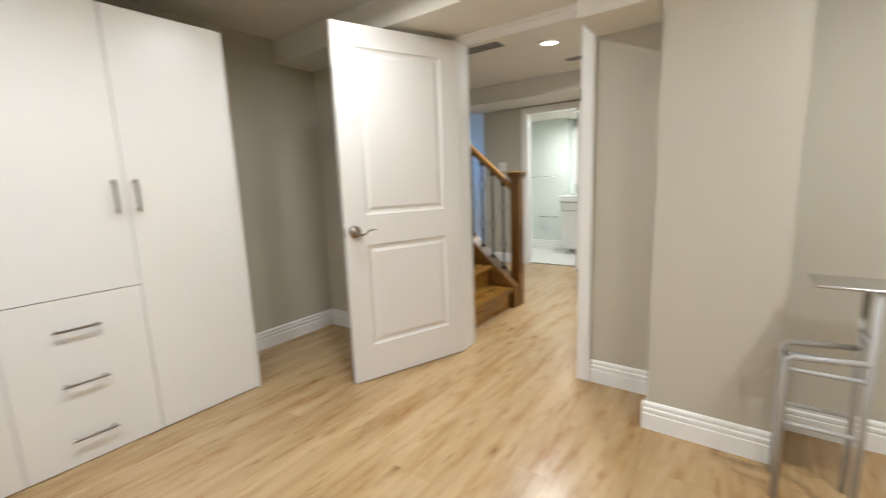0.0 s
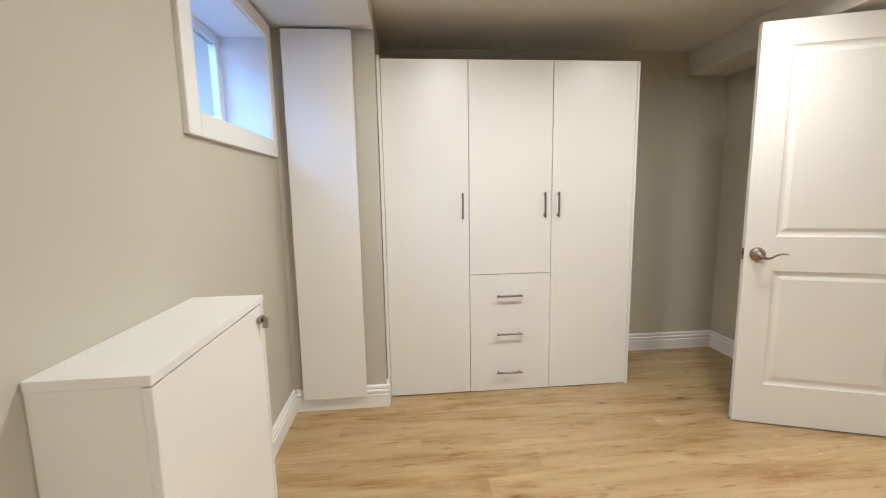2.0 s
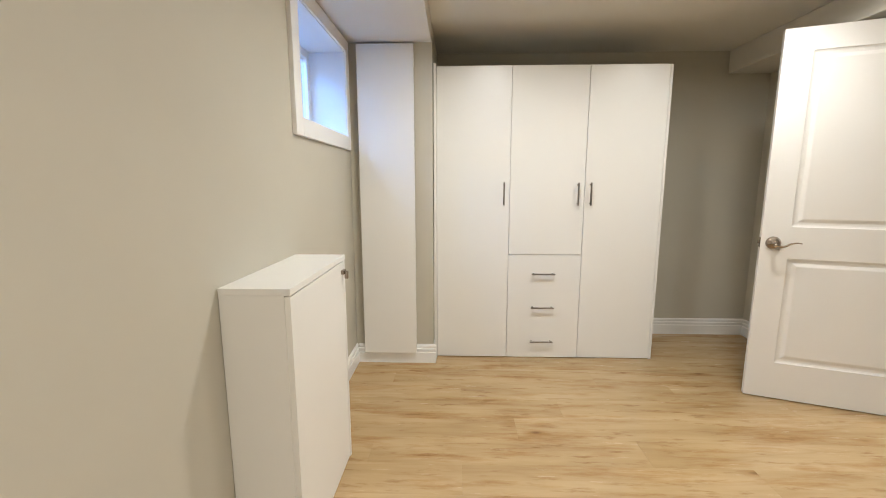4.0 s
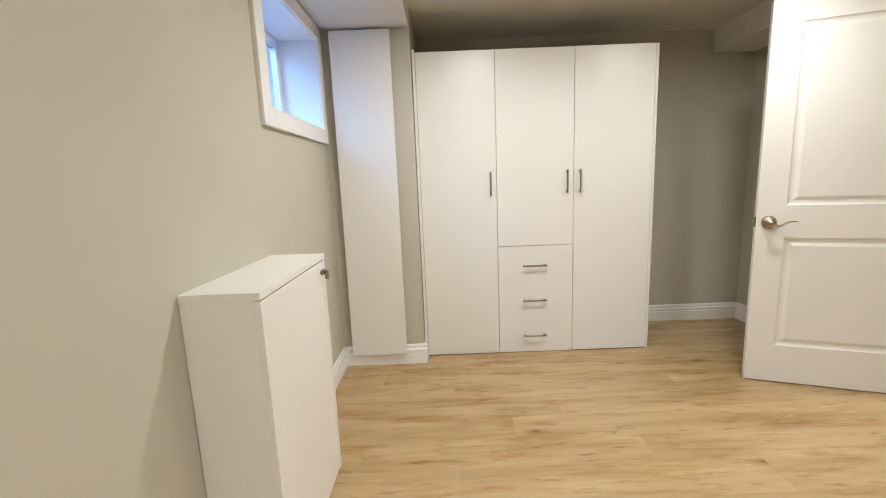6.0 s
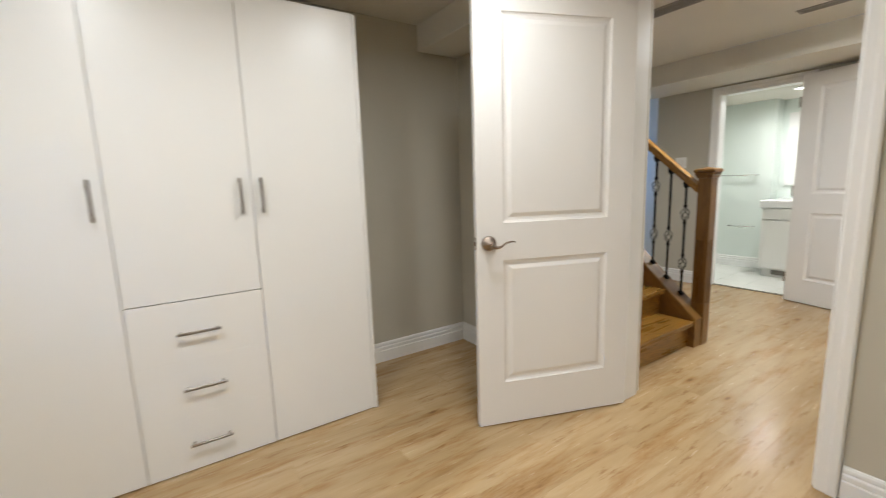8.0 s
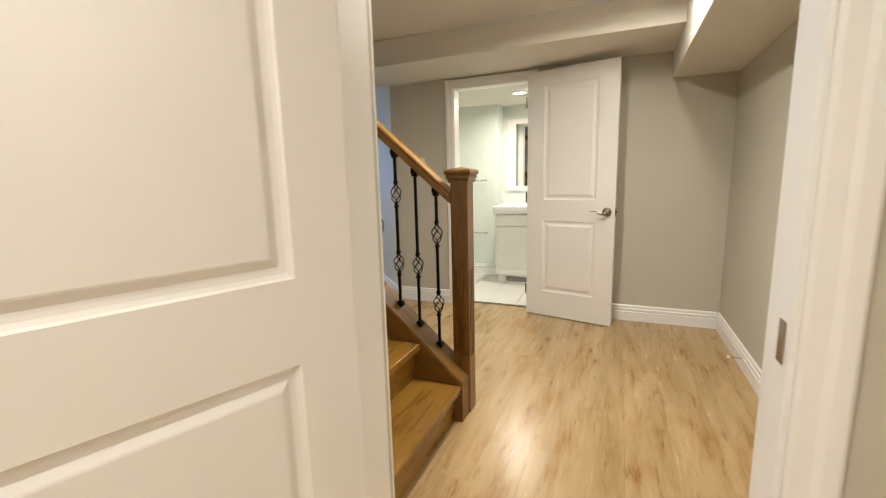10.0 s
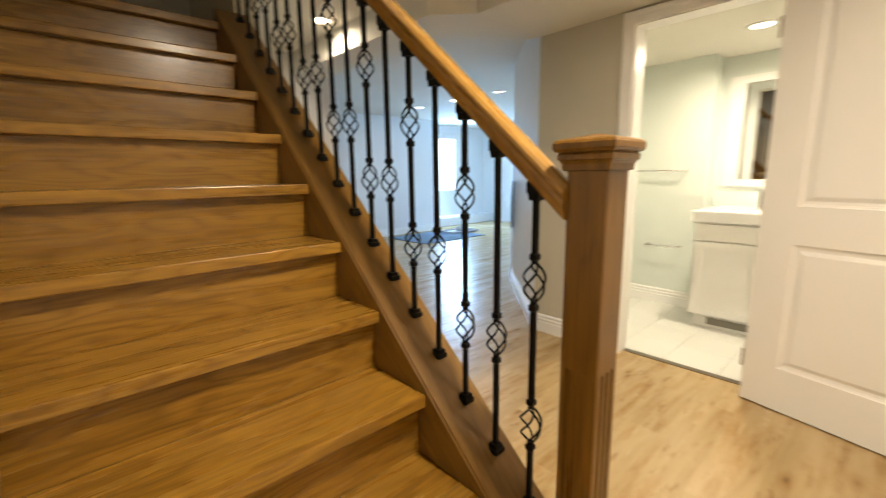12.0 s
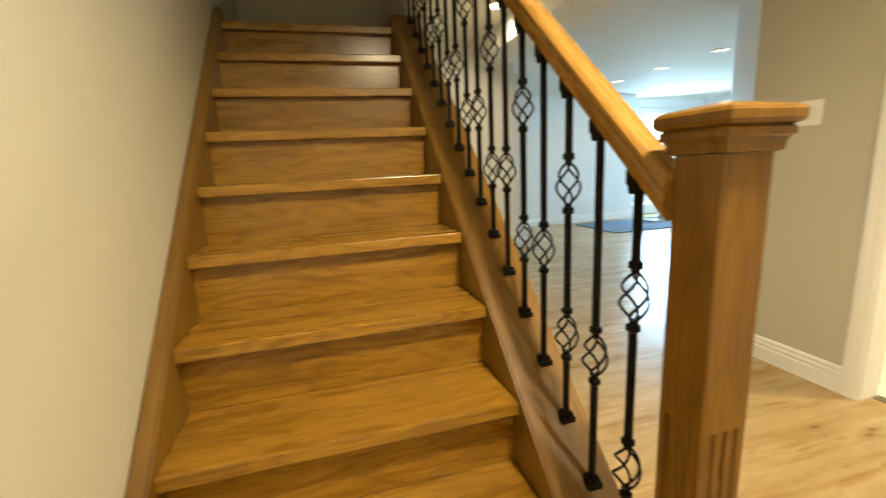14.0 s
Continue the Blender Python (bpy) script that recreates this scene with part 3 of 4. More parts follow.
# the neighbouring wall outside, in lapped boards, and bright sky above it
siding = tagged(new("neighbour_house_wall"), "blue-grey lapped siding seen through the basement window", "house wall")
siding.matrix_basis = pose(-3.2, 1.9, 0)
for i in range(34):
    part("siding_board", prism([(-0.05, 0.6 + i * 0.12), (0.012, 0.6 + i * 0.12), (0.0, 0.725 + i * 0.12), (-0.05, 0.725 + i * 0.12)], 1, -2.5, 4.5), M_SIDING, siding)
structure("ground", box(-60, -0.98, -40, 60, -0.4, 0.55), M_GROUND, "grey ground outside the basement window", "ground")

# ---- pillar panel, wardrobe, cabinet ----
acc = thing("access_panel", 0, 0, 0, "tall narrow white board covering the pillar's services", "panel")
part("board", box(-0.655, -0.295, 2.294, 2.314, 0.080, 2.105, 0.0015), M_LAM, acc)

WX = [-0.172, 0.339, 0.844, 1.370]
WY, WH = 2.432, 2.005
ward = thing("wardrobe", WX[0], WY, 0, "white laminate three-door wardrobe with three drawers against the wall", "wardrobe")


def wpart(name, bm, mat, parent=None, label="", smooth=False):
    """Wardrobe parts are written in world places and brought back to its base."""
    bmesh.ops.translate(bm, vec=(-WX[0], -WY, 0), verts=bm.verts)
    return part(name, bm, mat, parent or ward, label, smooth)


wpart("side_panel", box(WX[0] - 0.004, WX[0] + 0.014, WY + 0.004, 2.968, 0, WH - 0.002, 0.001), M_LAM)
wpart("side_panel", box(WX[3] - 0.016, WX[3] + 0.002, WY + 0.001, 2.968, 0, WH - 0.002, 0.001), M_LAM)
wpart("filler", box(WX[0] - 0.004, WX[0] + 0.014, 2.40, WY + 0.002, 0, WH + 0.01, 0.001), M_LAM)
wpart("body", boxes((WX[0] + 0.014, WX[3] - 0.016, WY + 0.022, 2.968, 0.004, WH - 0.004)), M_CARCASS)


def pull_v(x, z0, z1, parent):
    bm = box(x - 0.005, x + 0.005, WY - 0.034, WY - 0.024, z0, z1, 0.002)
    add_box(bm, x - 0.004, x + 0.004, WY - 0.026, WY, z0 + 0.010, z0 + 0.018)
    add_box(bm, x - 0.004, x + 0.004, WY - 0.026, WY, z1 - 0.018, z1 - 0.010)
    wpart("handle", bm, M_BRONZE, parent, "dark satin metal bar handle")


def pull_h(x0, x1, z, parent):
    bm = box(x0, x1, WY - 0.034, WY - 0.024, z - 0.005, z + 0.005, 0.002)
    add_box(bm, x0 + 0.010, x0 + 0.018, WY - 0.026, WY, z - 0.004, z + 0.004)
    add_box(bm, x1 - 0.018, x1 - 0.010, WY - 0.026, WY, z - 0.004, z + 0.004)
    wpart("handle", bm, M_BRONZE, parent, "dark satin metal bar handle")


g = 0.0018
d1 = wpart("door", box(WX[0] + 0.016, WX[1] - g, WY, WY + 0.018, 0.006, WH, 0.001), M_LAM)
pull_v(0.298, 1.098, 1.253, d1)
d2 = wpart("door", box(WX[1] + g, WX[2] - g, WY, WY + 0.018, 0.755 + g, WH, 0.001), M_LAM)
pull_v(0.796, 1.096, 1.250, d2)
d3 = wpart("door", box(WX[2] + g, WX[3] - 0.018, WY, WY + 0.018, 0.006, WH, 0.001), M_LAM)
pull_v(0.880, 1.097, 1.250, d3)
for z0, z1, zh in ((0.5022, 0.755 - g, 0.621), (0.2532, 0.502, 0.379), (0.006, 0.253, 0.129)):
    dr = wpart("drawer", box(WX[1] + g, WX[2] - g, WY, WY + 0.018, z0, z1), M_LAM)
    pull_h(0.502, 0.664, zh, dr)

cab = thing("shoe_cabinet", -0.72, 1.01, 0, "slim white laminate cabinet standing against the greige wall", "cabinet")


def cpart(name, bm, mat, parent=None, label=""):
    bmesh.ops.translate(bm, vec=(0.72, -1.01, 0), verts=bm.verts)
    return part(name, bm, mat, parent or cab, label)


cpart("top", box(-0.718, -0.502, 0.712, 1.312, 0.922, 0.943, 0.001), M_LAM)
cpart("side_panel", box(-0.718, -0.522, 0.714, 0.732, 0.0, 0.922, 0.001), M_LAM)
cpart("side_panel", box(-0.718, -0.504, 1.292, 1.310, 0.0, 0.922, 0.001), M_LAM)
cpart("body", box(-0.716, -0.524, 0.732, 1.292, 0.02, 0.920), M_CARCASS)
cdoor = cpart("door", box(-0.522, -0.504, 0.716, 1.286, 0.012, 0.917, 0.001), M_LAM)
latch = box(-0.504, -0.490, 1.245, 1.281, 0.868, 0.886, 0.002)
add_box(latch, -0.492, -0.478, 1.257, 1.275, 0.848, 0.880, 0.002)
cpart("latch", latch, M_NICKEL, cdoor, "small square metal knob")

# ---- folding stand by the column ----
stand = thing("folding_stand", 1.95, -0.15, 0, "light grey tubular metal folding stand beside the column", "stand")


def spart(name, pts, r=0.011):
    part(name, add_tube(bmesh.new(), [(x - 1.95, y + 0.15, z) for x, y, z in pts], r, 10), M_STAND, stand, "", True)


for sx in (1.93, 2.09):
    spart("leg", [(sx, -0.03, 0.0), (sx, -0.03, 0.53), (sx, -0.045, 0.545), (sx, -0.235, 0.56)])
    spart("leg", [(sx, -0.235, 0.0), (sx, -0.235, 0.80)])
    spart("side_bar", [(sx, -0.03, 0.30), (sx, -0.235, 0.30)], 0.008)
    spart("side_bar", [(sx, -0.03, 0.50), (sx, -0.235, 0.50)], 0.008)
spart("cross_bar", [(1.93, -0.235, 0.62), (2.09, -0.235, 0.62)])
spart("cross_bar", [(1.93, -0.03, 0.50), (2.09, -0.03, 0.50)])
part("top_plate", box(-0.035, 0.155, -0.28, 0.07, 0.798, 0.808, 0.003), M_CHROME, stand, "thin flat metal top")

# ---- stairs ----
RISE, RUN, NOSE_Y = 0.191, 0.2135, 2.235 - 2 * 0.2135
SL, SR = 2.674, 3.50


def stringer_top(y):
    return 0.455 + 0.895 * (y - 2.083)


stairs = thing("staircase", 3.09, NOSE_Y, 0, "stained oak staircase with closed stringers rising to a landing", "staircase")


def stpart(name, bm, mat, parent=None, label=""):
    bmesh.ops.translate(bm, vec=(-3.09, -NOSE_Y, 0), verts=bm.verts)
    return part(name, bm, mat, parent or stairs, label)


for i in range(10):
    y, z = NOSE_Y + RUN * i, RISE * (i + 1)
    deep = RUN + 0.04 if i < 9 else 0.93
    stpart("tread", box(SL, SR, y, y + deep, z - 0.036, z, 0.004, 2), M_OAK_X)
    stpart("riser", box(SL, SR, y + 0.038, y + 0.050, z - RISE if i else 0.0, z - 0.034), M_OAK_X)
for x0, x1 in ((2.632, SL), (SR, 3.662)):
    y0, y1 = 1.80 if x0 > 3 else 1.774, 3.80
    low = 0.34
    poly = [(y0, 0.0), (y0, stringer_top(y0)), (y1, stringer_top(y1)), (y1, stringer_top(y1) - low),
            (2.083 + (low - 0.455) / 0.895, 0.0)]
    bm = prism(poly, 0, x0, x1)
    bmesh.ops.bevel(bm, geom=[e for e in bm.edges if abs(e.verts[0].co.x - e.verts[1].co.x) < 1e-5 and min(e.verts[0].co.z, e.verts[1].co.z) > 0.15],
                    offset=0.006, segments=2, affect='EDGES')
    stpart("stringer", bm, M_OAK_Y)

# ---- railing ----
rail = thing("stair_railing", 3.60, 1.84, 0, "oak handrail on black iron basket balusters with a square newel", "railing")


def rpart(name, bm, mat, parent=None, label="", smooth=False):
    bmesh.ops.translate(bm, vec=(-3.60, -1.84, 0), verts=bm.verts)
    return part(name, bm, mat, parent or rail, label, smooth)


NX0, NX1, NY0, NY1 = 3.594, 3.682, 1.793, 1.881
CX, CY = (NX0 + NX1) / 2, (NY0 + NY1) / 2


def newel_outline(fluted):
    h = (NX1 - NX0) / 2
    pts = []
    for k in range(4):
        a = math.pi / 2 * k
        row = [(-h + 0.003, -h)]
        if fluted:
            for f in (-0.022, 0.0, 0.022):
                row += [(f - 0.006, -h), (f - 0.004, -h + 0.004), (f + 0.004, -h + 0.004), (f + 0.006, -h)]
        row.append((h - 0.003, -h))
        pts += [(CX + x * math.cos(a) - y * math.sin(a), CY + x * math.sin(a) + y * math.cos(a)) for x, y in row]
    return pts


newel = rpart("newel_post", prism(newel_outline(False), 2, 0.75, 1.205), M_OAK_Z)
rpart("fluted_shaft", prism(newel_outline(True), 2, 0.30, 0.75), M_OAK_Z, newel)
rpart("plinth", prism(newel_outline(False), 2, 0.0, 0.30), M_OAK_Z, newel)
cap_bm = bmesh.new()
cap_rings = [[cap_bm.verts.new((CX + sx * hw, CY + sy * hw, z)) for sx, sy in ((-1, -1), (1, -1), (1, 1), (-1, 1))]
             for hw, z in ((0.045, 1.176), (0.051, 1.178), (0.052, 1.190), (0.055, 1.196), (0.059, 1.199), (0.059, 1.208), (0.056, 1.212),
                           (0.063, 1.215), (0.066, 1.220), (0.066, 1.231), (0.063, 1.236), (0.057, 1.239), (0.002, 1.250))]
for ra, rb in zip(cap_rings, cap_rings[1:]):
    for q in range(4):
        cap_bm.faces.new((ra[q], ra[(q + 1) % 4], rb[(q + 1) % 4], rb[q]))
cap_bm.faces.new(cap_rings[0])
cap_bm.faces.new(cap_rings[-1])
bmesh.ops.recalc_face_normals(cap_bm, faces=cap_bm.faces)
rpart("cap", cap_bm, M_OAK_Z, newel, "moulded square oak cap")


def rail_under(y):
    return 1.252 + 0.875 * (y - 2.077)


hr = [(-0.024, 0), (0.024, 0), (0.031, 0.008), (0.033, 0.030), (0.029, 0.042), (0.035, 0.052), (0.034, 0.064), (0.024, 0.075), (0.0, 0.079),
      (-0.024, 0.075), (-0.034, 0.064), (-0.035, 0.052), (-0.029, 0.042), (-0.033, 0.030), (-0.031, 0.008)]
bm = bmesh.new()
ends = [[bm.verts.new((3.60 + dx * 0.78, y, rail_under(y) + dz * 0.94)) for dx, dz in hr] for y in (NY1 - 0.004, 3.80)]
for i in range(len(hr)):
    j = (i + 1) % len(hr)
    bm.faces.new((ends[0][i], ends[0][j], ends[1][j], ends[1][i]))
bm.faces.new(ends[0])
bm.faces.new(ends[1])
bmesh.ops.recalc_face_normals(bm, faces=bm.faces)
rpart("handrail", bm, M_RAIL, None, "honey-coloured varnished oak handrail")

BAL = 0.785


def basket_mesh():
    """Four twisted wires swelling out and meeting at both ends."""
    bm = bmesh.new()
    for k in range(4):
        pts = []
        for i in range(13):
            u = i / 12
            r = 0.003 + 0.0245 * math.sin(math.pi * u) ** 0.8
            a = math.pi / 2 * k + u * math.pi * 0.95
            pts.append((r * math.cos(a), r * math.sin(a), -0.047 + 0.094 * u))
        add_tube(bm, pts, 0.0029, 5)
    return mesh_of("basket", bm, M_IRON)


def collar_mesh():
    return mesh_of("knuckle", box(-0.0105, 0.0105, -0.0105, 0.0105, -0.008, 0.008, 0.003), M_IRON)


def bar_mesh(length):
    return mesh_of("bar", box(-0.0064, 0.0064, -0.0064, 0.0064, 0.0, length, 0.0012), M_IRON)


def shoe_mesh(top):
    bm = bmesh.new()
    lo, hi = (0.017, 0.011) if not top else (0.011, 0.017)
    for z0, z1, a, b in ((0.0, 0.014, 0.017, 0.017), (0.014, 0.026, 0.014, 0.012)) if not top else ((-0.030, -0.014, 0.012, 0.014), (-0.014, 0.012, 0.016, 0.016)):
        v = [bm.verts.new((sx * w, sy * w, z)) for z, w in ((z0, a), (z1, b)) for sx, sy in ((-1, -1), (1, -1), (1, 1), (-1, 1))]
        bm.faces.new(v[:4])
        bm.faces.new(v[4:])
        for q in range(4):
            bm.faces.new((v[q], v[(q + 1) % 4], v[4 + (q + 1) % 4], v[4 + q]))
    bmesh.ops.recalc_face_normals(bm, faces=bm.faces)
    return mesh_of("shoe", bm, M_IRON)


shoe_low, shoe_high, basket, knuckle = shoe_mesh(False), shoe_mesh(True), basket_mesh(), collar_mesh()
kinds = {}
for baskets in ((0.229, 0.587), (0.322,)):
    ends = [0.0]
    for zc in baskets:
        ends += [zc - 0.044, zc + 0.044]
    ends.append(BAL)
    kinds[len(baskets)] = (baskets, [(a, bar_mesh(b - a)) for a, b in zip(ends[::2], ends[1::2])])


def iron(name, me, parent, z):
    ob = new(name, me)
    ob.parent = parent
    ob.matrix_basis = pose(0, 0, z)


for k in range(17):
    y = 1.958 + 0.1108 * k
    zb = stringer_top(y) - 0.004
    baskets, bars = kinds[2 - k % 2]
    bal = new("baluster", bars[0][1])
    bal.parent = rail
    bal.matrix_basis = pose(0, y - 1.84, zb)
    for z, me in bars[1:]:
        iron("bar", me, bal, z)
    for zc in baskets:
        iron("basket", basket, bal, zc)
        iron("knuckle", knuckle, bal, zc - 0.060)
        iron("knuckle", knuckle, bal, zc + 0.060)
    iron("shoe", shoe_low, bal, 0.0)
    iron("collar", shoe_high, bal, rail_under(y) - zb - 0.004)

# ---- switch plates ----
sw = thing("switch_plate", 2.63, 1.956, 1.358, "white three-gang light switch plate on the stair wall", "light switch")
part("plate", box(0.0, 0.006, -0.087, 0.087, -0.062, 0.062, 0.003, 2), M_TRIM, sw)
for i in range(3):
    yc = -0.05 + 0.05 * i
    part("rocker", prism([(0.004, -0.034), (0.0125, -0.034), (0.0075, 0.034), (0.004, 0.034)], 1, yc - 0.0165, yc + 0.0165), M_LAM, sw)
    # solid dark strip standing in for the shade below the rocker's jutting edge
    part("rocker_shade", box(0.0045, 0.0068, yc - 0.0175, yc + 0.0175, -0.0375, -0.0335), M_VENT, sw)
    for zs in (-0.048, 0.048):
        part("screw", add_lathe(bmesh.new(), [(0.003, 0.0), (0.003, 0.0065), (0.002, 0.007)], 10, pose(0, yc, zs, 0, 90)), M_TRIM, sw)
sw2 = thing("light_switch", 5.39, 2.91, 1.34, "white double light switch beside the bathroom door", "light switch")
part("plate", box(-0.006, 0.0, -0.06, 0.06, -0.06, 0.06, 0.003, 2), M_TRIM, sw2)
part("rocker", box(-0.010, -0.004, -0.036, -0.003, -0.034, 0.034, 0.002), M_LAM, sw2)
part("rocker", box(-0.010, -0.004, 0.003, 0.036, -0.034, 0.034, 0.002), M_LAM, sw2)


stop = thing("door_stop", 4.62, 0.397, 0.075, "small spring door stop on the hall baseboard", "door stop")
part("spring", add_tube(bmesh.new(), [(0.004 * math.cos(i * 0.9), i * 0.0011, 0.004 * math.sin(i * 0.9)) for i in range(60)], 0.0013, 5), M_NICKEL, stop, "", True)
part("tip", add_lathe(bmesh.new(), [(0.006, 0.064), (0.007, 0.068), (0.007, 0.078), (0.004, 0.081)], 12, pose(0, 0, 0, -90)), M_TRIM, stop, "white rubber tip", True)


# ---- ceiling lights and vents ----
def pot_light(x, y, z, group):
    p = thing("ceiling_light", x, y, z, "round white recessed ceiling light, switched on", "ceiling light", group)
    part("trim_ring", add_lathe(bmesh.new(), [(0.083, 0.0), (0.083, -0.004), (0.078, -0.008), (0.064, -0.010), (0.060, -0.006), (0.060, 0.0)], 32), M_TRIM, p, "", True)
    part("diffuser", add_lathe(bmesh.new(), [(0.060, -0.001), (0.060, -0.006), (0.050, -0.0075)], 32), M_LIT, p, "glowing diffuser", True)


for px_, py_, watts in BED_POTS:
    pot_light(px_, py_, 2.235, "bedroom ceiling lights")
# the second hall fixture only goes with the added fill lamp
for px_, py_, watts in HALL_POTS:
    pot_light(px_, py_, 2.28, "hall ceiling lights")
for px_, py_, watts in LIVING_POTS:
    pot_light(px_, py_, 2.28, "living room ceiling lights")
for px_, py_ in BATH_POTS:
    pot_light(px_, py_, 2.07, "bathroom ceiling light")


def vent(x0, x1, y0, y1, z, label, slats, along_y=True):
    v = thing("ceiling_vent", x0, y0, z, label, "vent")
    w, h = x1 - x0, y1 - y0
    f = bmesh.new()
    for r in ((0, 0.02, 0, h), (w - 0.02, w, 0, h), (0.02, w - 0.02, 0, 0.02), (0.02, w - 0.02, h - 0.02, h)):
        add_box(f, *r, -0.006, 0.0, 0.001)
    part("frame", f, M_VENT, v)
    for i in range(slats):
        u = 0.02 + (w - 0.04) * (i + 0.5) / slats
        part("slat", box(u - 0.004, u + 0.004, 0.02, h - 0.02, -0.005, -0.001), M_VENT, v)


vent(3.33, 3.47, 1.85, 2.20, 2.28, "dark grey rectangular ceiling air vent", 6)
vent(4.24, 4.34, 1.30, 1.62, 2.28, "narrow grey slotted ceiling air vent", 3)

# ---- bathroom ----
van = thing("vanity_cabinet", 6.62, 2.0, 0, "white bathroom vanity cabinet with a ceramic basin top", "vanity")
part("body", box(-0.32, 0.32, -0.44, 0.42, 0.10, 0.80, 0.002), M_LAM, van)
part("plinth", box(-0.27, 0.32, -0.42, 0.40, 0.0, 0.10), M_LAM, van)
part("grille", box(-0.278, -0.271, 0.02, 0.30, 0.025, 0.075), M_VENT, van, "dark toe-kick vent")
part("basin_top", box(-0.35, 0.325, -0.46, 0.44, 0.80, 0.89, 0.012, 2), M_CERAMIC, van, "glossy white ceramic basin top")
for a_, b_ in ((-0.43, -0.012), (-0.008, 0.41)):
    dv = part("door", boxes((-0.338, -0.320, a_, b_, 0.11, 0.66)), M_LAM, van)
    part("raised_frame", boxes((-0.343, -0.336, a_, a_ + 0.05, 0.11, 0.66), (-0.343, -0.336, b_ - 0.05, b_, 0.11, 0.66),
                               (-0.343, -0.336, a_ + 0.05, b_ - 0.05, 0.11, 0.16), (-0.343, -0.336, a_ + 0.05, b_ - 0.05, 0.61, 0.66)), M_LAM, dv)
part("drawer", box(-0.338, -0.320, -0.43, 0.41, 0.67, 0.79, 0.002), M_LAM, van)
mir = thing("wall_mirror", 6.95, 2.06, 1.475, "white-framed mirror over the bathroom vanity", "mirror")
part("frame", boxes((-0.03, 0, -0.37, -0.27, -0.43, 0.43), (-0.03, 0, 0.27, 0.37, -0.43, 0.43), (-0.03, 0, -0.27, 0.27, -0.43, -0.375), (-0.03, 0, -0.27, 0.27, 0.375, 0.43)), M_TRIM, mir)
part("glass", box(-0.014, -0.008, -0.27, 0.27, -0.375, 0.375), M_MIRROR, mir)
for z, y0, y1 in ((1.18, 2.64, 3.09), (0.53, 2.64, 2.92)):
    tb = thing("towel_bar", 6.74, y0, z, "thin chrome towel bar on the bathroom wall", "towel bar", "bathroom towel bars")
    part("bar", add_tube(bmesh.new(), [(-0.06, 0, 0), (-0.06, y1 - y0, 0)], 0.007, 8), M_CHROME, tb, "", True)
    for y in (0.01, y1 - y0 - 0.01):
        part("bracket", add_tube(bmesh.new(), [(-0.066, y, 0), (0, y, 0)], 0.011, 8), M_CHROME, tb, "", True)

# ---- living room ----
entry = tagged(new("door_3"), "white entrance door with a bright glazed panel, shut", "door", "", "structure")
part("leaf", boxes((9.30, 9.48, 8.76, 8.805, 0.20, 2.11), (10.02, 10.20, 8.76, 8.805, 0.20, 2.11), (9.48, 10.02, 8.76, 8.805, 0.20, 0.80), (9.48, 10.02, 8.76, 8.805, 2.0, 2.11)), M_DOOR, entry)
part("pane", box(9.48, 10.02, 8.775, 8.782, 0.80, 2.0), M_GLASS, entry).visible_shadow = False
part("handle", add_lathe(bmesh.new(), [(0.03, 0), (0.03, 0.01), (0.02, 0.05), (0.0, 0.052)], 16, pose(9.38, 8.76, 1.05, 90)), M_NICKEL, entry, "", True)
# out-of-view frame and pane added around the assumed daylight opening
assumed_window = tagged(new("window_2"), "unseen white framed living room window, assumed for the far wall's daylight", "window", "", "structure")
for rows in ((11.03, 11.09, 5.4, 5.46, 0.9, 2.0), (11.03, 11.09, 6.74, 6.8, 0.9, 2.0), (11.03, 11.09, 5.46, 6.74, 0.9, 0.96), (11.03, 11.09, 5.46, 6.74, 1.94, 2.0)):
    part("window_frame", box(*rows, 0.004), M_VINYL, assumed_window)
part("pane", box(11.058, 11.062, 5.46, 6.74, 0.96, 1.94), M_GLASS, assumed_window).visible_shadow = False
structure("entrance_step", box(8.77, 11.0, 8.40, 8.75, 0.0, 0.19, 0.004), M_WALL_LIVING, "pale step below the entrance door", "step")
structure("backdrop", box(5.0, 15.0, 12.0, 12.1, -1.0, 6.0), M_SKYGLOW, "bright daylight outside the entrance door", "backdrop")
rug = thing("door_mat", 8.1, 7.35, 0.004, "blue-grey rectangular floor mat before the entrance", "mat")
part("mat", box(-0.75, 0.75, -0.55, 0.55, 0.0, 0.010, 0.003), M_MAT, rug)
tray = thing("boot_tray", 8.85, 7.5, 0.016, "pale shallow tray on the floor mat", "tray")
part("tray", boxes((-0.35, 0.35, -0.22, 0.22, 0.0, 0.008), (-0.35, -0.335, -0.22, 0.22, 0.008, 0.03), (0.335, 0.35, -0.22, 0.22, 0.008, 0.03),
                   (-0.335, 0.335, -0.22, -0.205, 0.008, 0.03), (-0.335, 0.335, 0.205, 0.22, 0.008, 0.03)), M_SHOE, tray)
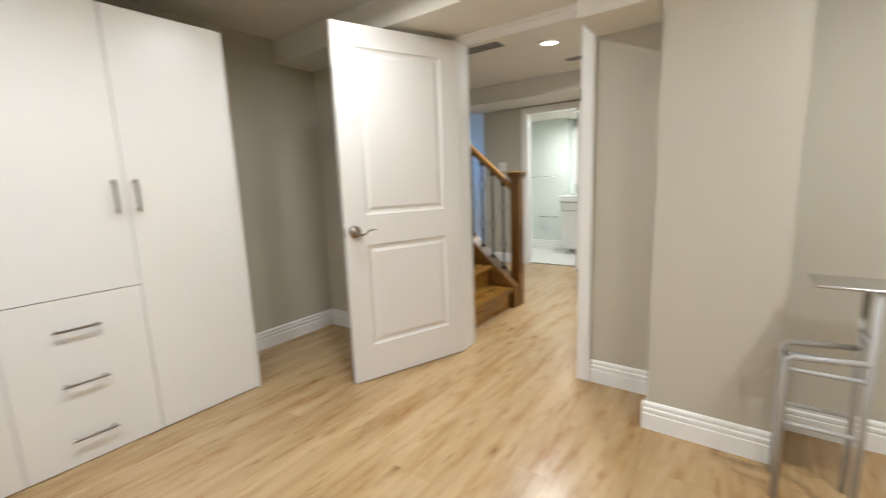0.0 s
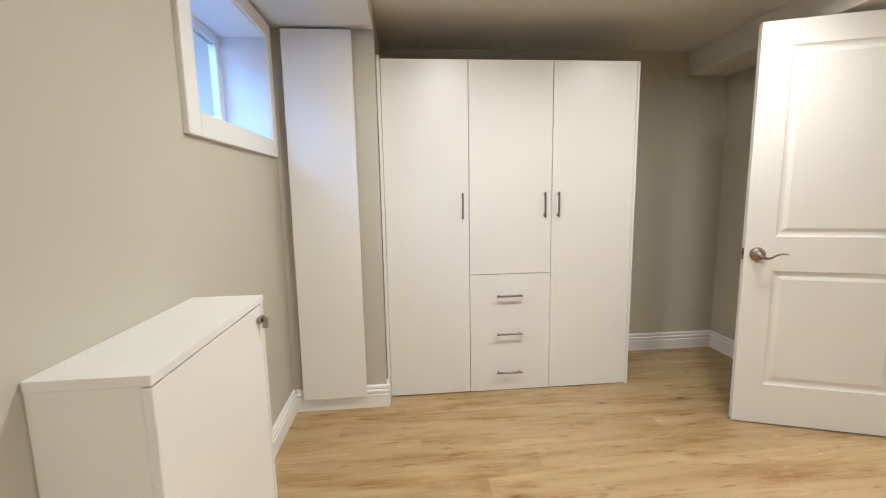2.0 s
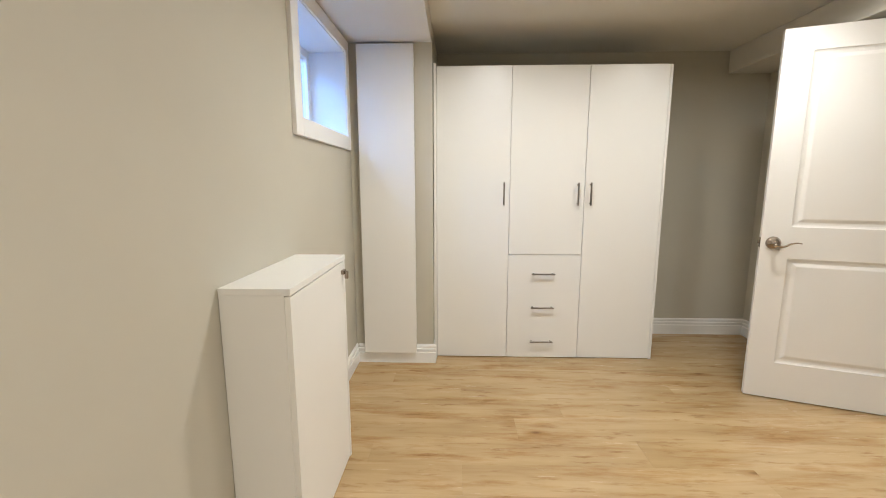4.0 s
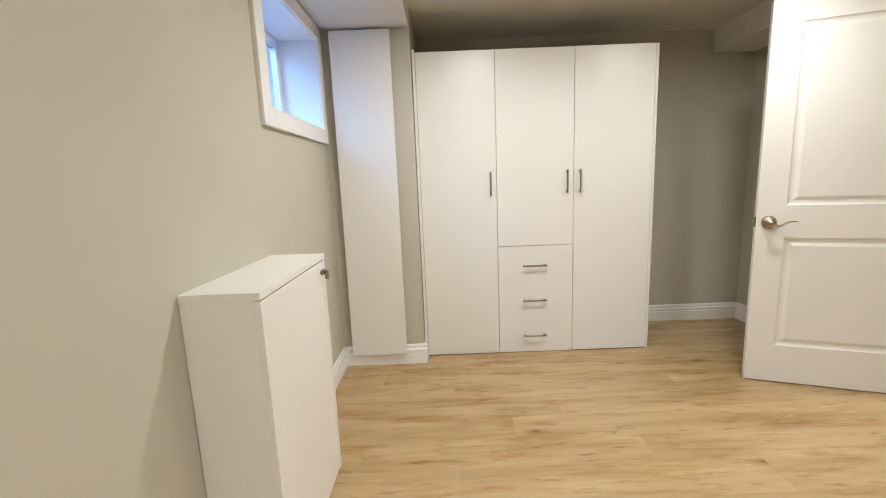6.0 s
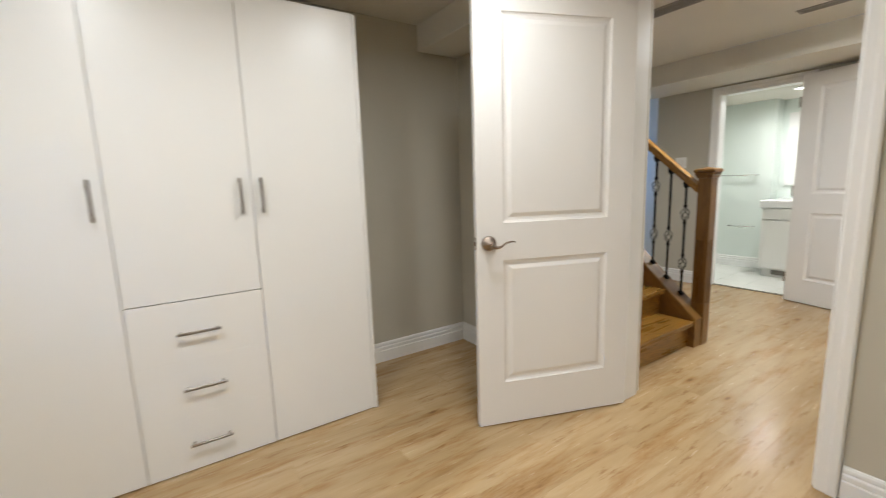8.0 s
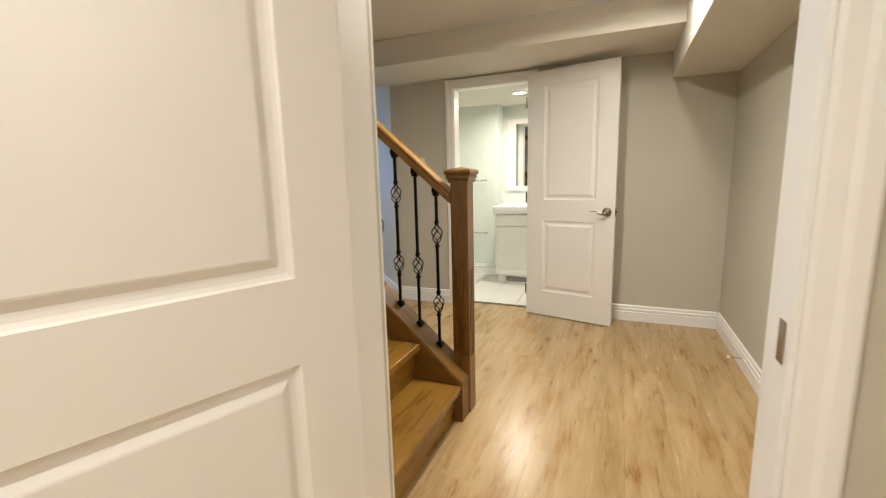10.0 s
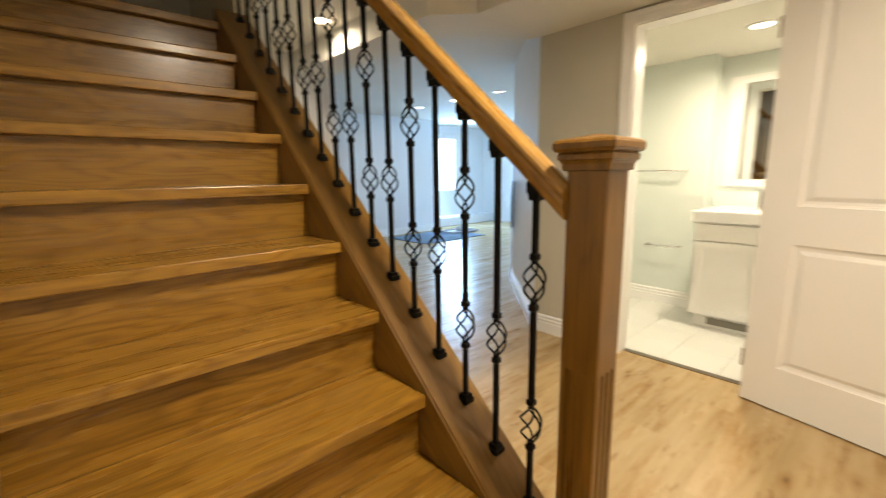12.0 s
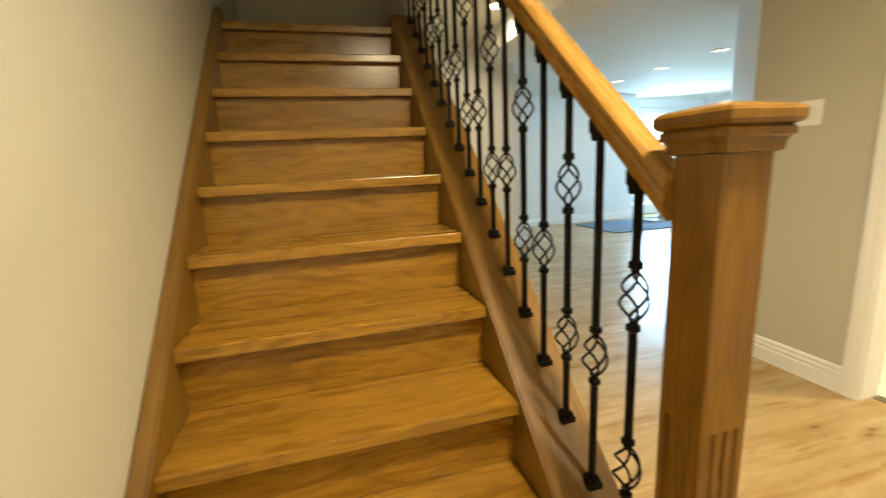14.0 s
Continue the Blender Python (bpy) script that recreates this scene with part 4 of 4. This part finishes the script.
for x in (8.86, 9.0):
    sh = thing("shoe", x, 7.45, 0.026, "pale grey shoe on the tray by the door", "shoe", "shoes by the door")
    bm = bmesh.new()
    bmesh.ops.create_uvsphere(bm, u_segments=12, v_segments=8, radius=1.0)
    for v in bm.verts:
        h_ = 0.055 if v.co.y < 0 else 0.085
        v.co = Vector((v.co.x * 0.045, v.co.y * 0.14, max(v.co.z, -0.35) * h_ + 0.35 * h_))
    part("upper", bm, M_SHOE, sh, "", True)
grille = thing("wall_grille", 6.27, 4.10, 0.86, "dark narrow upright panel on the angled wall", "wall panel", rz=45.2)
part("panel", box(-0.06, 0.06, 0.0, 0.02, -0.24, 0.24, 0.004), M_DARK, grille)


# ---- floor pieces ----
floor = tagged(new("floor"), "light oak laminate plank floor", "floor", "", "structure")
PW, PL = 0.192, 1.28
random.seed(4)
plank_cache = {}


def plank_mesh(length, width):
    key = (round(length, 3), round(width, 3))
    if key not in plank_cache:
        bm = box(0, length - 0.0003, 0, width - 0.0003, -0.008, 0.0)
        top_edges = [e for e in bm.edges if min(e.verts[0].co.z, e.verts[1].co.z) > -0.001]
        bmesh.ops.bevel(bm, geom=top_edges, offset=0.0003, segments=1, affect='EDGES')
        plank_cache[key] = mesh_of("plank", bm, M_FLOOR)
    return plank_cache[key]


def lay(x0, x1, y0, y1):
    row, y = 0, y0
    while y < y1 - 0.01:
        wd = min(PW, y1 - y)
        end = 2.585 if y + wd < 0.27 else x1
        x = x0 - [0.0, 0.55, 0.98, 0.27][row % 4]
        while x < end - 0.01:
            a, b = max(x, x0), min(x + PL, end)
            if b - a > 0.02:
                p = new("plank", plank_mesh(b - a, wd))
                p.parent = floor
                p.location = (a, y, 0)
            x += PL
        y += wd
        row += 1


lay(-0.72, 5.50, -2.2, 3.24)
lay(3.72, 9.96, 3.24, 8.16)
bath_floor = tagged(new("floor_bath"), "pale glossy square bathroom floor tiles", "floor", "", "structure")
tile_me = mesh_of("tile", box(0, 0.298, 0, 0.298, -0.006, 0.0, 0.0015), M_TILE)
for i in range(5):
    for k in range(7):
        tl = new("tile", tile_me)
        tl.parent = bath_floor
        tl.location = (5.53 + 0.3 * i, 1.11 + 0.3 * k - 0.0, 0)
